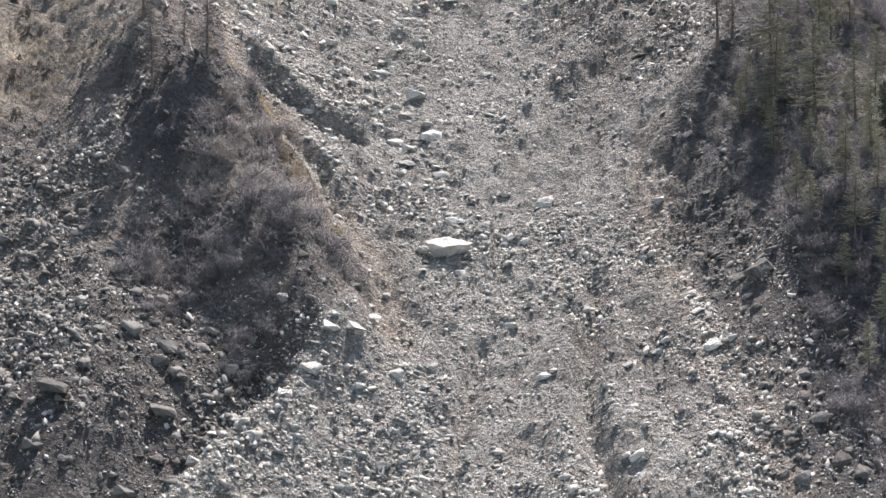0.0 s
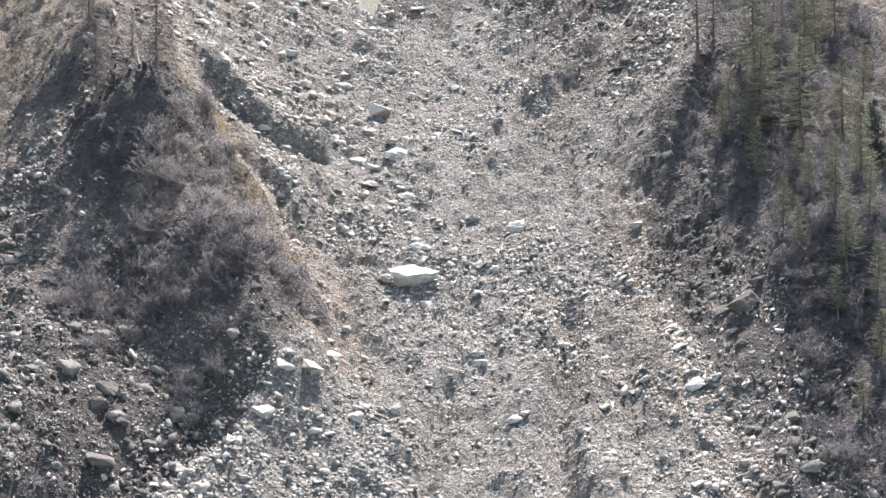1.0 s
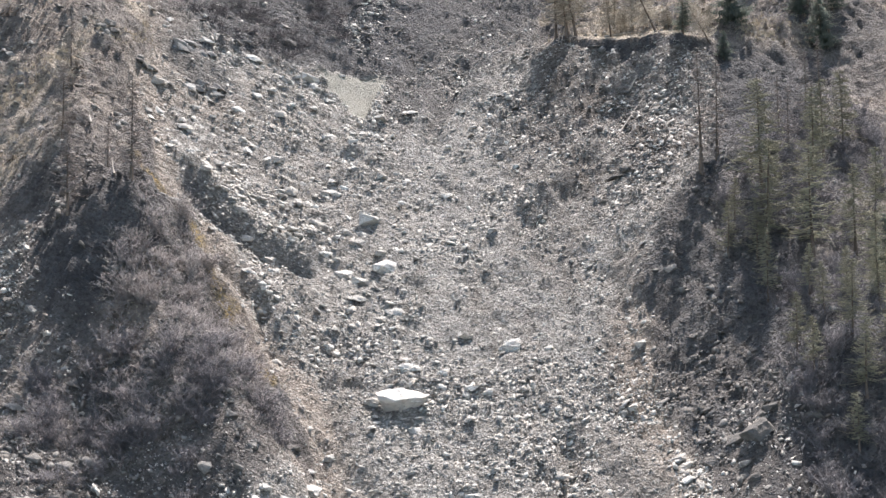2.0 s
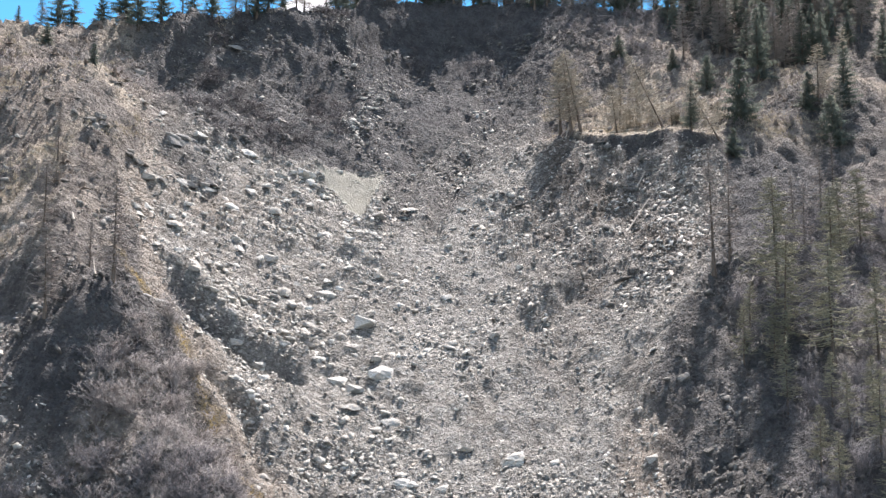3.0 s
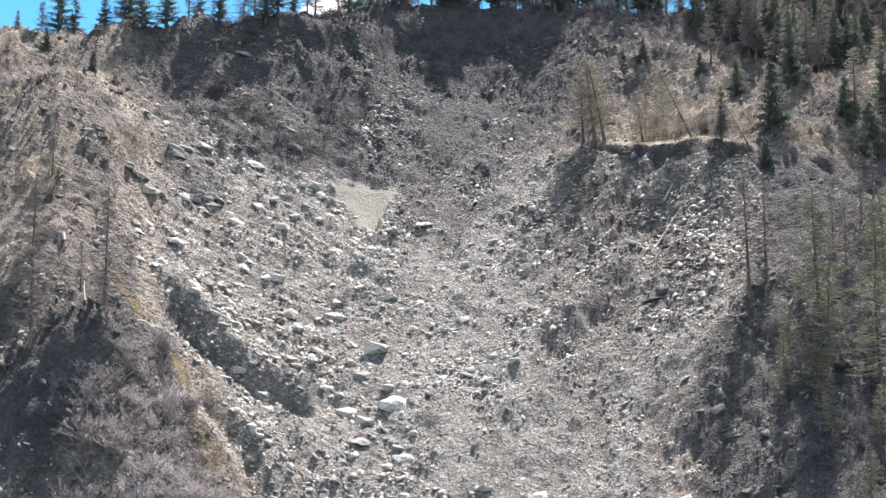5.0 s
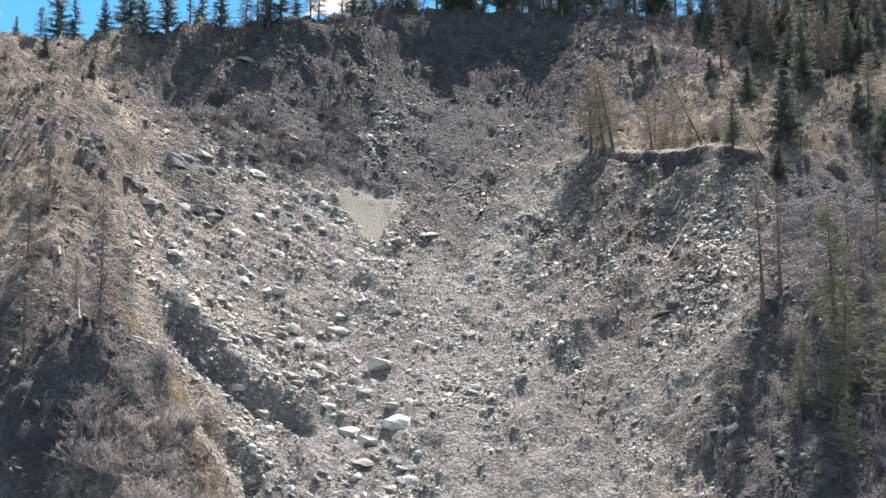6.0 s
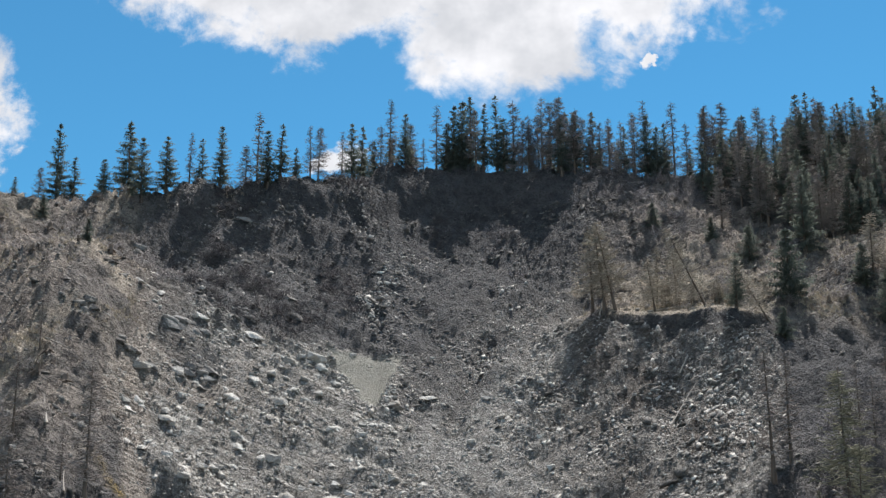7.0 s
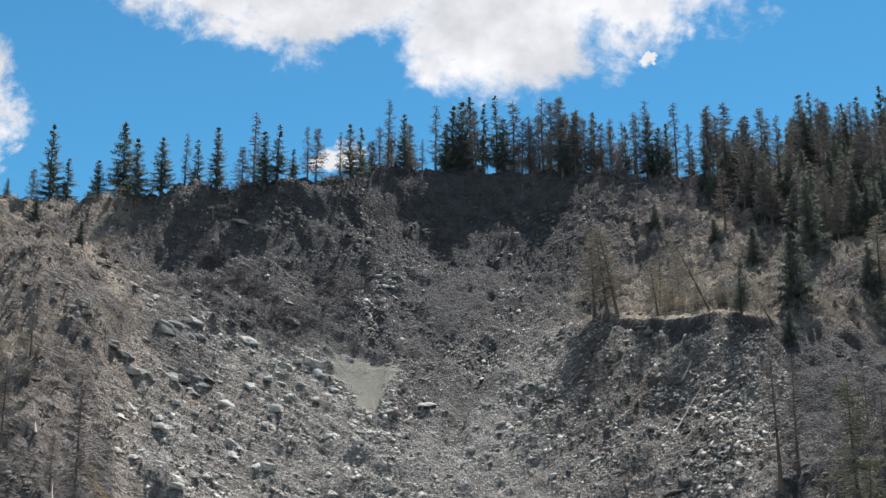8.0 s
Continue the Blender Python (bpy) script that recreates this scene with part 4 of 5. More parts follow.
BLOCKS_a = [(-10.4, 153.0, 2.4), (-15.1, 158.3, 2.2), (-12.6, 154.3, 2.4), (3.0, 135.8, 1.9), (12.0, 141.8, 1.5), (-8.8, 179.0, 1.7), (11.4, 124.1, 1.6), (20.3, 133.1, 1.3), (27.0, 116.0, 1.6), (18.6, 116.4, 1.5), (5.8, 111.5, 1.8), (-6.1, 112.7, 1.6), (-20.7, 104.7, 1.8), (-42.4, 105.7, 1.5), (28.7, 102.8, 1.2), (22.6, 141.1, 1.8), (28.5, 140.8, 1.4), (2.7, 119.6, 1.7), (22.3, 102.5, 1.5), (-4.2, 104.7, 1.2), (1.4, 106.0, 1.3), (15.0, 113.3, 1.4), (-29.3, 106.0, 1.7), (-41.4, 108.5, 1.4), (-13.5, 123.8, 1.5), (-55.0, 124.5, 1.8), (-50.2, 119.2, 1.8), (-28.9, 97.9, 1.9), (28.1, 97.9, 1.5), (7.0, 96.7, 1.4)]
BLOCKS_b = [(-2.7, 104.2, 1.3), (-47.1, 99.8, 1.8), (7.0, 112.0, 1.2), (-41.1, 95.1, 1.5), (-25.8, 201.4, 1.5), (-13.9, 189.5, 1.3), (-29.4, 182.7, 1.4), (-43.0, 179.3, 1.7), (-31.0, 160.8, 1.6), (-26.9, 170.9, 1.9), (5.6, 196.3, 1.7), (10.8, 180.2, 1.4), (6.6, 164.0, 1.6), (4.0, 167.1, 1.3), (13.2, 169.0, 1.3), (24.8, 153.7, 1.3), (18.4, 155.7, 1.2), (18.0, 168.5, 1.3), (-1.7, 154.6, 1.4), (-4.8, 151.3, 1.4), (-33.2, 138.3, 1.2), (-54.1, 168.4, 1.8), (27.3, 148.8, 1.9)]
dice = random.Random(5)
for x, y, width in (LARGE_BLOCKS_a + LARGE_BLOCKS_b + BLOCKS_a + BLOCKS_b):
    boulder(x, y, width, dice.randrange(8), dice.uniform(-0.7, 0.7), dice.uniform(-0.25, 0.15), dice.uniform(0.05, 0.2))


def block_field(name, spots, size, kinds, turn, tilt, label, what, alone=0, single=""):
    """Many loose blocks: some are boulders of their own, the others one mesh."""
    pieces = []
    for x, y in spots[:alone]:
        boulder(float(x), float(y), size[0] + 0.3 + size[1] * dice.random() ** 2, dice.choice(kinds), dice.uniform(*turn), dice.uniform(*tilt), dice.uniform(0.0, 0.12), single, dice.uniform(0.8, 1.1))
    for x, y in spots[alone:]:
        mesh = BOULDER_KINDS[dice.choice(kinds)]
        pts = np.empty(len(mesh.vertices) * 3)
        mesh.vertices.foreach_get("co", pts)
        tris = np.empty(len(mesh.polygons) * 3, np.int32)
        mesh.polygons.foreach_get("vertices", tris)
        half = 0.5 * (size[0] + size[1] * dice.random() ** 2)
        m = np.array(Euler((dice.uniform(*tilt) + 0.32, float(dip_at(x)) + dice.uniform(-0.2, 0.2), dice.uniform(*turn))).to_matrix())
        out = (pts.reshape(-1, 3) * (half, half * 0.85, half * dice.uniform(0.7, 1.1))) @ m.T
        pieces.append((out + (x, y, float(land_height(x, y)) + half * dice.uniform(-0.02, 0.14)), tris.reshape(-1, 3)))
    tagged(new(name, mesh_of(name, *joined(*pieces), what)), label, "stones", kind="stuff")


# smaller blocks strewn over the slide, flat ones broken out of the beds on the flank, dark ones at the foot that carry
# its shade
spots = scatter(170, 205, (-34, 98), (34, 200), lambda x, y: slide_weight(x, y) * (1 - earthy_shade_part(x, y)) * smooth(fractal(x, y, 12, 3, 141), -0.2, 0.5))[0]
block_field("loose_blocks", spots, (0.7, 1.2), range(8), (-0.8, 0.8), (-0.3, 0.2), "grey schist blocks lying loose on the scree", BOULDER, 100, "grey schist block lying loose on the scree")
spots = scatter(110, 207, (-48, 160), (-12, 224), lambda x, y: scree_part(x, y) * (1 - silt_part(x, y)) * (1 - 0.8 * head_part(x, y)) * smooth(fractal(x, y, 9, 3, 143), -0.3, 0.3))[0]
block_field("bedded_blocks", spots, (0.9, 1.9), (0, 1, 5, 7), (-0.9, 0.1), (-0.15, 0.3), "flat schist blocks broken out of the beds", BOULDER, 70, "flat schist block broken out of the beds")
spots = scatter(130, 209, (-60, 94), (38, 134), lambda x, y: earthy_shade_part(x, y) * scree_part(x, y))[0]
block_field("foot_blocks", spots, (0.8, 1.6), range(8), (-0.8, 0.8), (-0.3, 0.2), "dark blocks at the foot of the slide", DARK_STONE)
spots = scatter(120, 213, (-78, 150), (-46, 232), lambda x, y: (1 - scree_part(x, y)) * smooth(fractal(x, y, 9, 3, 147), -0.2, 0.3))[0]
block_field("meadow_rocks", spots, (0.7, 1.5), (0, 1, 5, 7), (-0.8, 0.4), (-0.2, 0.3), "weathered flat rocks breaking out of the dry meadow", DARK_STONE)


# ledges of rock in place: slabs that follow one bed
def outcrop(x0, y0, x1, y1, pale, label):
    base = new("rock_outcrop")
    base.location = (x0, y0, float(land_height(x0, y0)))
    length, along, row = math.hypot(x1 - x0, y1 - y0), math.atan2(y1 - y0, x1 - x0), 0.0
    while row < length:
        wide = dice.uniform(1.6, 3.4)
        for shelf in range(dice.choice((1, 2, 2))):
            s = (row + 0.4 * wide) / length
            x, y = x0 + (x1 - x0) * s + dice.uniform(-0.4, 0.4), y0 + (y1 - y0) * s + 1.0 * shelf + dice.uniform(-0.3, 0.3)
            slab = part("slab", (MID_GREY_KINDS if pale else DARK_KINDS)[dice.choice((0, 1, 5, 7))], base)
            slab.matrix_basis = Matrix.LocRotScale(Vector((x, y, float(land_height(x, y)) - 0.08 * wide * dice.random())) - base.location, Euler((dice.uniform(0.3, 0.6), dice.uniform(0.2, 0.5), along + dice.uniform(-0.35, 0.25))), (wide / 2, wide / 2 * 0.8, wide / 2 * dice.uniform(0.7, 1.1)))
        row += wide * dice.uniform(0.5, 0.9)
    tagged(base, label, "outcrop", "ledges of rock on the flank")


for line in ((-55.5, 223.9, -45.7, 221.4), (-51.4, 185.7, -42.5, 187.9), (-43.1, 197.0, -36.6, 202.0), (-40.8, 192.2, -34.8, 193.2), (-35.0, 149.0, -31.6, 153.3)):
    outcrop(*line, line[0] > -50, "ledge of bedded grey schist breaking out of the slope")


# ---- plants ----
def spruce_kind(seed, height, spread, full, droop):
    """Trunk and crown of a spruce: whorls of drooping boughs, each a feather of needle sprays."""
    rng = np.random.RandomState(seed)
    trunk = trunk_mesh("trunk", height * 0.96, 0.016 * height, rng, BARK)
    tris, z = [], height * (0.05 + 0.12 * (1 - full))
    while z < height * 0.97:
        s = z / height
        reach = spread * (1 - s) ** 0.8 * min(1.0, 0.75 + 1.2 * s) * rng.uniform(0.75, 1.15) + 0.15
        for k in range(rng.randint(6, 9)):
            if rng.rand() > 0.5 + 0.5 * full:
                continue
            a, long, tilt = rng.uniform(0, 2 * math.pi), reach * rng.uniform(0.55, 1.1), rng.uniform(-0.1, 0.3) + 0.5 * s
            out, across, up = np.array([math.cos(a), math.sin(a), 0]), np.array([-math.sin(a), math.cos(a), 0]), np.array([0, 0, 1.0])
            sprays = max(3, int(long / 0.3))
            for m in range(sprays):
                f = (m + 0.5) / sprays
                at = up * z + out * long * f + up * long * (tilt * f - droop * f * f + 0.25 * f ** 4)
                size = (0.34 + 0.26 * long * (1 - f) ** 0.6) * rng.uniform(0.7, 1.3)
                for side in (-1, 1):
                    tip = at + out * size * rng.uniform(0.5, 0.9) + across * side * size * rng.uniform(0.4, 0.8) - up * size * rng.uniform(0.15, 0.5)
                    tris.append((at - out * 0.14, at + out * 0.10, tip))
                    tris.append((at + out * 0.08, at + 0.4 * (tip - at), at + 0.3 * (tip - at) - up * size * rng.uniform(0.4, 0.75)))
        z += rng.uniform(0.30, 0.52) * (0.55 + height / 28)
    top = np.array([0, 0, height])
    for k in range(6):
        a = k * 1.05
        tris.append((top, top + (0.08 * math.cos(a), 0.08 * math.sin(a), -0.8), top + (0.22 * math.cos(a + 1), 0.22 * math.sin(a + 1), -0.65)))
    points = np.array(tris).reshape(-1, 3)
    return trunk, mesh_of("crown", points, np.arange(len(points)).reshape(-1, 3), NEEDLES)


def larch_kind(seed, height, spread, what, full=1.0, lean=0.0, thick=0.06):
    """Trunk and leafless crown of a larch: thin boughs and hanging twigs."""
    rng = np.random.RandomState(seed)
    trunk = trunk_mesh("trunk", height, 0.013 * height, rng, BARK, lean)
    starts, ends, r0, r1, twigs, tips = [], [], [], [], [], []
    z = height * rng.uniform(0.12, 0.22)
    while z < height * 0.97:
        s = z / height
        reach = (spread * (1 - s) ** 0.75 * min(1, 0.5 + 2.2 * s) + 0.15) * rng.uniform(0.45, 1.15)
        a = rng.uniform(0, 2 * math.pi)
        out = np.array([math.cos(a), math.sin(a), 0])
        foot = np.array([lean * z, 0, z])
        knee = foot + out * reach * 0.55 + np.array([0, 0, -0.10 * reach])
        end = foot + out * reach + np.array([0, 0, rng.uniform(-0.25, 0.4) * reach])
        starts += [foot, knee]
        ends += [knee, end]
        r0 += [0.05, 0.035]
        r1 += [0.035, 0.012]
        for k in range(int(11 * full * (0.5 + reach / spread))):
            f = rng.uniform(0.15, 1)
            at = foot + (end - foot) * f + np.array([0, 0, -0.10 * reach * math.sin(math.pi * f)])
            b = a + rng.uniform(-1.9, 1.9)
            long = rng.uniform(0.3, 0.95)
            twigs.append(at)
            tips.append(at + np.array([math.cos(b) * long, math.sin(b) * long, rng.uniform(-0.65, 0.45) * long]))
        z += rng.uniform(0.03, 0.10) / max(full, 0.5) * (height / 12)
    points, tris = joined(tubes(starts, ends, np.array(r0), np.array(r1)), spikes(twigs, tips, thick))
    return trunk, mesh_of("crown", points, tris, what)


def shrub_arrays(seed, height, spread, stems):
    """Points and triangles of a leafless many-stemmed shrub."""
    rng = np.random.RandomState(seed)
    starts, ends, r0, r1, twigs, tips = [], [], [], [], [], []
    for k in range(stems):
        a, b = rng.uniform(0, 2 * math.pi), rng.uniform(0, 2 * math.pi)
        foot = np.array([math.cos(a), math.sin(a), 0]) * 0.35 * spread * rng.rand() + np.array([0, 0, -0.25])
        tall = height * rng.uniform(0.35, 1.0)
        lean = np.array([math.cos(b), math.sin(b), 0]) * spread * rng.uniform(0.1, 0.95)
        knee = foot + 0.5 * lean * 0.7 + np.array([0, 0, 0.55 * tall])
        end = foot + lean + np.array([0, 0, tall])
        starts += [foot, knee]
        ends += [knee, end]
        r0 += [0.030, 0.020]
        r1 += [0.020, 0.008]
        for m in range(13):
            f = rng.uniform(0, 1)
            at = knee + (end - knee) * f if m > 1 else foot + (knee - foot) * (0.4 + 0.6 * f)
            twigs.append(at)
            tips.append(at + rng.normal(0, 0.26, 3) * (1, 1, 0.8) + np.array([0, 0, 0.16]))
    return joined(tubes(starts, ends, np.array(r0), np.array(r1)), spikes(twigs, tips, 0.018))


SPRUCES = [spruce_kind(11, 14, 3.6, 0.7, 0.5), spruce_kind(12, 14, 3.0, 0.3, 0.5), spruce_kind(13, 14, 3.4, 0.5, 0.4), spruce_kind(14, 8, 2.7, 1.0, 0.35)]
LARCHES = [larch_kind(21, 14, 3.6, LARCH, 0.85, 0.0, 0.055), larch_kind(22, 14, 3.1, LARCH, 0.7, 0.0, 0.055), larch_kind(23, 14, 3.9, LARCH, 0.9, 0.03, 0.055)]
GREEN_LARCHES = [larch_kind(31, 12, 3.8, LARCH_GREEN, 0.85, 0.0, 0.04), larch_kind(32, 12, 3.3, LARCH_GREEN, 0.75, 0.0, 0.04)]
PALE_LARCHES = [larch_kind(35, 12, 4.2, PALE_LARCH, 0.8, 0.0, 0.036), larch_kind(36, 12, 3.7, PALE_LARCH, 0.7, 0.02, 0.036)]
SPARSE = [larch_kind(41, 15, 2.6, LARCH, 0.6), larch_kind(42, 15, 2.2, LARCH, 0.55, 0.015)]


def tree(name, pair, whole, x, y, height, turn, label, group, lean=(0.0, 0.0), wide=1.0):
    """A tree on the slope, its foot in the ground; whole: the height at which the kind was drawn."""
    base = new(name)
    scale = height / whole
    base.matrix_basis = Matrix.LocRotScale((x, y, float(land_height(x, y)) - 0.1), Euler((lean[0], lean[1], 0)).to_quaternion() @ Euler((0, 0, turn)).to_quaternion(),
                                           (scale * wide, scale * wide, scale))
    part("trunk", pair[0], base)
    part("crown", pair[1], base)
    return tagged(base, label, "tree", group)


dice = random.Random(17)


def spruce(x, y, height, kind=None, label="dark green spruce standing on the ridge", group="conifers on the ridge"):
    k = dice.randrange(3) if kind is None else kind
    tree("spruce", SPRUCES[k], 8 if k == 3 else 14, x, y, height, dice.uniform(0, 6.28), label, group, (dice.uniform(-0.02, 0.02), dice.uniform(-0.02, 0.02)), dice.uniform(0.9, 1.2) * (14 / max(height, 7)) ** 0.35 if k < 3 else dice.uniform(1.1, 1.3))


def larch(x, y, height, kind=None, label="leafless brown larch standing on the ridge", group="conifers on the ridge", lean=(0.0, 0.0)):
    k = dice.randrange(3) if kind is None else kind
    tree("larch", LARCHES[k], 14, x, y, height, dice.uniform(0, 6.28), label, group, lean, dice.uniform(0.9, 1.2))


def budding_larch(x, y, height, label="larch with olive budding twigs on the wooded slope", group="trees on the wooded slope"):
    tree("larch", GREEN_LARCHES[dice.randrange(2)], 12, x, y, height, dice.uniform(0, 6.28), label, group, (dice.uniform(-0.04, 0.04), dice.uniform(-0.04, 0.04)), dice.uniform(0.9, 1.15))


def bare_tree(x, y, height, label="tall thin dying conifer with sparse twigs", group="conifers on the ridge", lean=(0.0, 0.0), turn=None):
    tree("dead_conifer", SPARSE[dice.randrange(2)], 15, x, y, height, dice.uniform(0, 6.28) if turn is None else turn, label, group, lean)


# the line of trees along the ridge
RIDGE_SPRUCES_WEST = [(-77.3, 228.8, 4.8), (-70.7, 231.3, 16.9), (-68.3, 232.2, 9.6), (-63.0, 232.3, 7.3), (-60.1, 237.9, 16.6), (-56.4, 233.0, 12.0), (-52.9, 236.5, 10.9), (-48.2, 242.7, 12.0), (-43.9, 239.2, 12.2), (-36.0, 243.0, 11.2), (-33.7, 243.6, 11.7), (-31.5, 248.1, 6.6), (-21.6, 255.6, 12.6), (-20.1, 258.7, 12.4), (-18.1, 262.7, 9.8), (-11.9, 264.4, 11.9), (-3.6, 268.5, 11.6), (-2.2, 270.2, 15.8), (-0.7, 272.6, 18.5), (1.0, 270.1, 17.8), (3.9, 267.9, 15.5), (6.7, 270.3, 17.9), (8.0, 270.1, 12.9), (10.1, 271.8, 18.6), (13.2, 270.9, 13.6), (22.9, 271.1, 13.1), (24.8, 273.3, 13.1), (29.7, 270.5, 11.6), (39.5, 272.2, 12.9), (45.4, 270.1, 12.9)]
RIDGE_SPRUCES_EAST = [(50.4, 267.1, 12.9), (55.3, 270.6, 8.9), (58.7, 276.0, 14.6), (62.4, 274.4, 13.1), (65.6, 269.0, 9.3), (69.9, 273.4, 13.5), (70.5, 270.1, 10.8), (76.8, 274.6, 9.5), (77.9, 272.5, 9.6), (81.0, 275.6, 9.2), (82.1, 271.5, 8.0), (84.5, 273.4, 11.4), (87.1, 275.4, 9.5)]
for x, y, height in RIDGE_SPRUCES_WEST + RIDGE_SPRUCES_EAST:
    if x > 4 and dice.random() < 0.45:
        larch(x, y, height)
    else:
        spruce(x, y, height)
RIDGE_LARCHES = [(-73.8, 230.8, 8.7), (-40.7, 246.2, 10.4), (-27.4, 249.3, 11.7), (-16.8, 264.2, 11.4), (-10.7, 267.6, 11.3), (2.4, 266.6, 13.6), (11.7, 270.4, 12.5), (16.0, 270.4, 16.2), (20.6, 272.6, 13.7), (28.2, 273.1, 12.1), (48.9, 269.0, 14.3), (53.3, 273.5, 16.9), (60.2, 270.5, 14.4), (64.0, 272.4, 13.0), (74.9, 276.2, 11.0)]
for x, y, height in RIDGE_LARCHES:
    larch(x, y, height)
RIDGE_BARE = [(-49.5, 239.6, 11.1), (-38.6, 247.9, 16.7), (-29.0, 248.3, 11.2), (-23.6, 256.7, 11.9), (-14.7, 263.0, 13.8), (-8.2, 267.0, 7.4), (-5.8, 269.4, 16.7), (19.1, 270.7, 16.7), (26.2, 272.0, 15.1), (32.2, 271.3, 11.9), (34.8, 273.7, 16.9), (37.7, 274.4, 19.1), (43.1, 272.8, 18.5)]
for x, y, height in RIDGE_BARE:
    bare_tree(x, y, height)

# the dense wood on the far side of the terrace
spots, _ = scatter(78, 311, (47, 228), (92, 268), lambda x, y: np.where(y > 240 - 10 * smooth(x, 54, 62) + 4 * fractal(x, y, 9, 2, 5), 1.0, 0.0) * (1 - 0.8 * (np.hypot(x - 45, y - 266) < 6)))
for x, y in spots:
    if dice.random() < 0.5:
        spruce(float(x), float(y), dice.uniform(8.5, 14), label="dark green spruce in the dense wood", group="conifers of the wood")
    else:
        larch(float(x), float(y), dice.uniform(9, 14), label="leafless brown larch in the dense wood", group="conifers of the wood")

# the belt of forest behind the crest
spots, _ = scatter(90, 351, (-22, 266), (96, 292), lambda x, y: 0.5 + 0.5 * smooth(x, 0, 30))
for x, y in spots:
    if dice.random() < 0.52:
        spruce(float(x), float(y), dice.uniform(11, 16.5), label="dark green spruce in the belt behind the crest", group="conifers of the wood")
    else:
        larch(float(x), float(y), dice.uniform(11, 17), label="leafless brown larch in the belt behind the crest", group="conifers of the wood")

# young firs and larches on and behind the terrace
for x, y, height, kind in ((49.5, 210.5, 11.7, 3), (48.9, 234.0, 7.5, 3), (44.2, 242.6, 4.6, 3), (34.9, 250.4, 4.8, 3), (57.3, 228.5, 14.6, 0), (61.8, 213.6, 7.1, 3), (63.2, 205.6, 9.0, 3), (67.5, 212.5, 12.1, 2), (45.9, 200.7, 4.8, 3), (39.7, 202.5, 8.8, 1)):
    spruce(x, y, height, kind, "dark green young spruce standing alone on dry meadow", "young spruces by the terrace")
for x, y, height in ((-55.3, 199.6, 3.6), (-69.7, 221.6, 4.0), (-63.5, 218, 1.8)):
    spruce(x, y, height, 3, "small dark green spruce on the dry meadow", "young spruces on the meadow")


def terrace_larch(x, y, height, lean, label="pale leafless larch tilting at the rim of the terrace", wide=1.0):
    tree("larch", PALE_LARCHES[dice.randrange(2)], 12, x, y, height, dice.uniform(0, 6.28), label, "larches on the terrace", (dice.uniform(-0.03, 0.03), -lean), wide)


for x, y, height, tip in ((21.5, 212.0, 14.0, 0.10), (22.9, 210.6, 14.5, 0.18), (19.9, 215.0, 14.0, 0.05), (28.5, 207.6, 8.6, 0.12), (30.5, 219.0, 10.5, 0.0), (34.5, 224.0, 9.0, 0.05), (63.8, 214.7, 10.5, 0.0), (65.5, 208.5, 9.5, 0.02), (69.0, 218.0, 11.5, 0.0)):
    terrace_larch(x, y, height, tip, wide=dice.uniform(1.0, 1.3))
for x, y in scatter(18, 317, (27, 205), (47, 214), lambda x, y: smooth(lip_side(x, y), 3.4, 4.2) * (1 - smooth(lip_side(x, y), 6, 9)))[0]:
    terrace_larch(float(x), float(y), dice.uniform(2.2, 4.4), dice.uniform(-0.1, 0.1), "pale straw-coloured young larch on the terrace", 1.4)
# half-fallen stems at the rim
terrace_larch(35.6, 204.6, 14.0, 0.42, "half-fallen larch leaning over the terrace", 0.9)
terrace_larch(44.3, 202.6, 12.0, 0.50, "half-fallen larch leaning over the terrace", 0.8)

# the spur's own trees
for x, y, height in ((-35.9, 139.6, 12.9), (-42.5, 137.6, 10.4), (-53.6, 177.0, 7.4), (-47.0, 150.5, 9.0), (-40.2, 146.0, 6.0)):
    larch(x, y, height, None, "leafless reddish larch rooted on the eroding spur", "larches on the spur")

# the wooded slope beside the slide
for x, y, height in ((33.9, 161.5, 16.0), (37.0, 165.2, 14.0), (46.3, 163.7, 10.0), (53.1, 179.8, 10.8), (47.0, 172.0, 9.0), (58.0, 190.0, 9.0)):
    bare_tree(x, y, height, "thin bare conifer on the wooded slope", "trees on the wooded slope")
for x, y, height in ((40.2, 154.4, 15.5), (47.1, 156.3, 14.5), (44.0, 145.6, 14.0), (39.0, 147.0, 14.5), (55.3, 157.6, 11.5), (42.5, 126.5, 8.2), (42.2, 121.7, 8.5), (52.0, 168.0, 12.0), (50.5, 150.0, 12.0), (56.0, 172.0, 12.0), (49.0, 138.0, 10.0)):
    budding_larch(x, y, height)
# low on the slope some are added to throw shade on the bank
for x, y, height in ((37.7, 147.7, 7.5), (34.4, 148.5, 6.9), (37.4, 141.8, 8.5), (38.1, 125.5, 6.0), (37.5, 129.7, 7.0), (41.0, 137.0, 6.0), (44.0, 133.0, 6.5), (36.6, 154.0, 6.0), (40.0, 118.0, 6.0), (42.5, 112.0, 6.5), (39.5, 108.0, 5.5), (44.5, 118.5, 7.0), (46.0, 126.0, 7.5), (41.0, 131.5, 6.0), (47.5, 133.0, 8.0)):
    budding_larch(x, y, height, "young larch with olive budding twigs among brush")
for x, y, height in ((50.8, 142.5, 4.2), (53.5, 147.0, 8.0)):
    spruce(x, y, height, 3, "young green spruce among bare brush", "trees on the wooded slope")


# ---- brush ----
SHRUBS = [mesh_of("shrub", *shrub_arrays(51 + k, h, w, n), TWIGS) for k, (h, w, n) in enumerate(((2.3, 2.0, 40), (1.8, 2.3, 36), (2.7, 1.9, 40), (1.5, 2.0, 30)))]


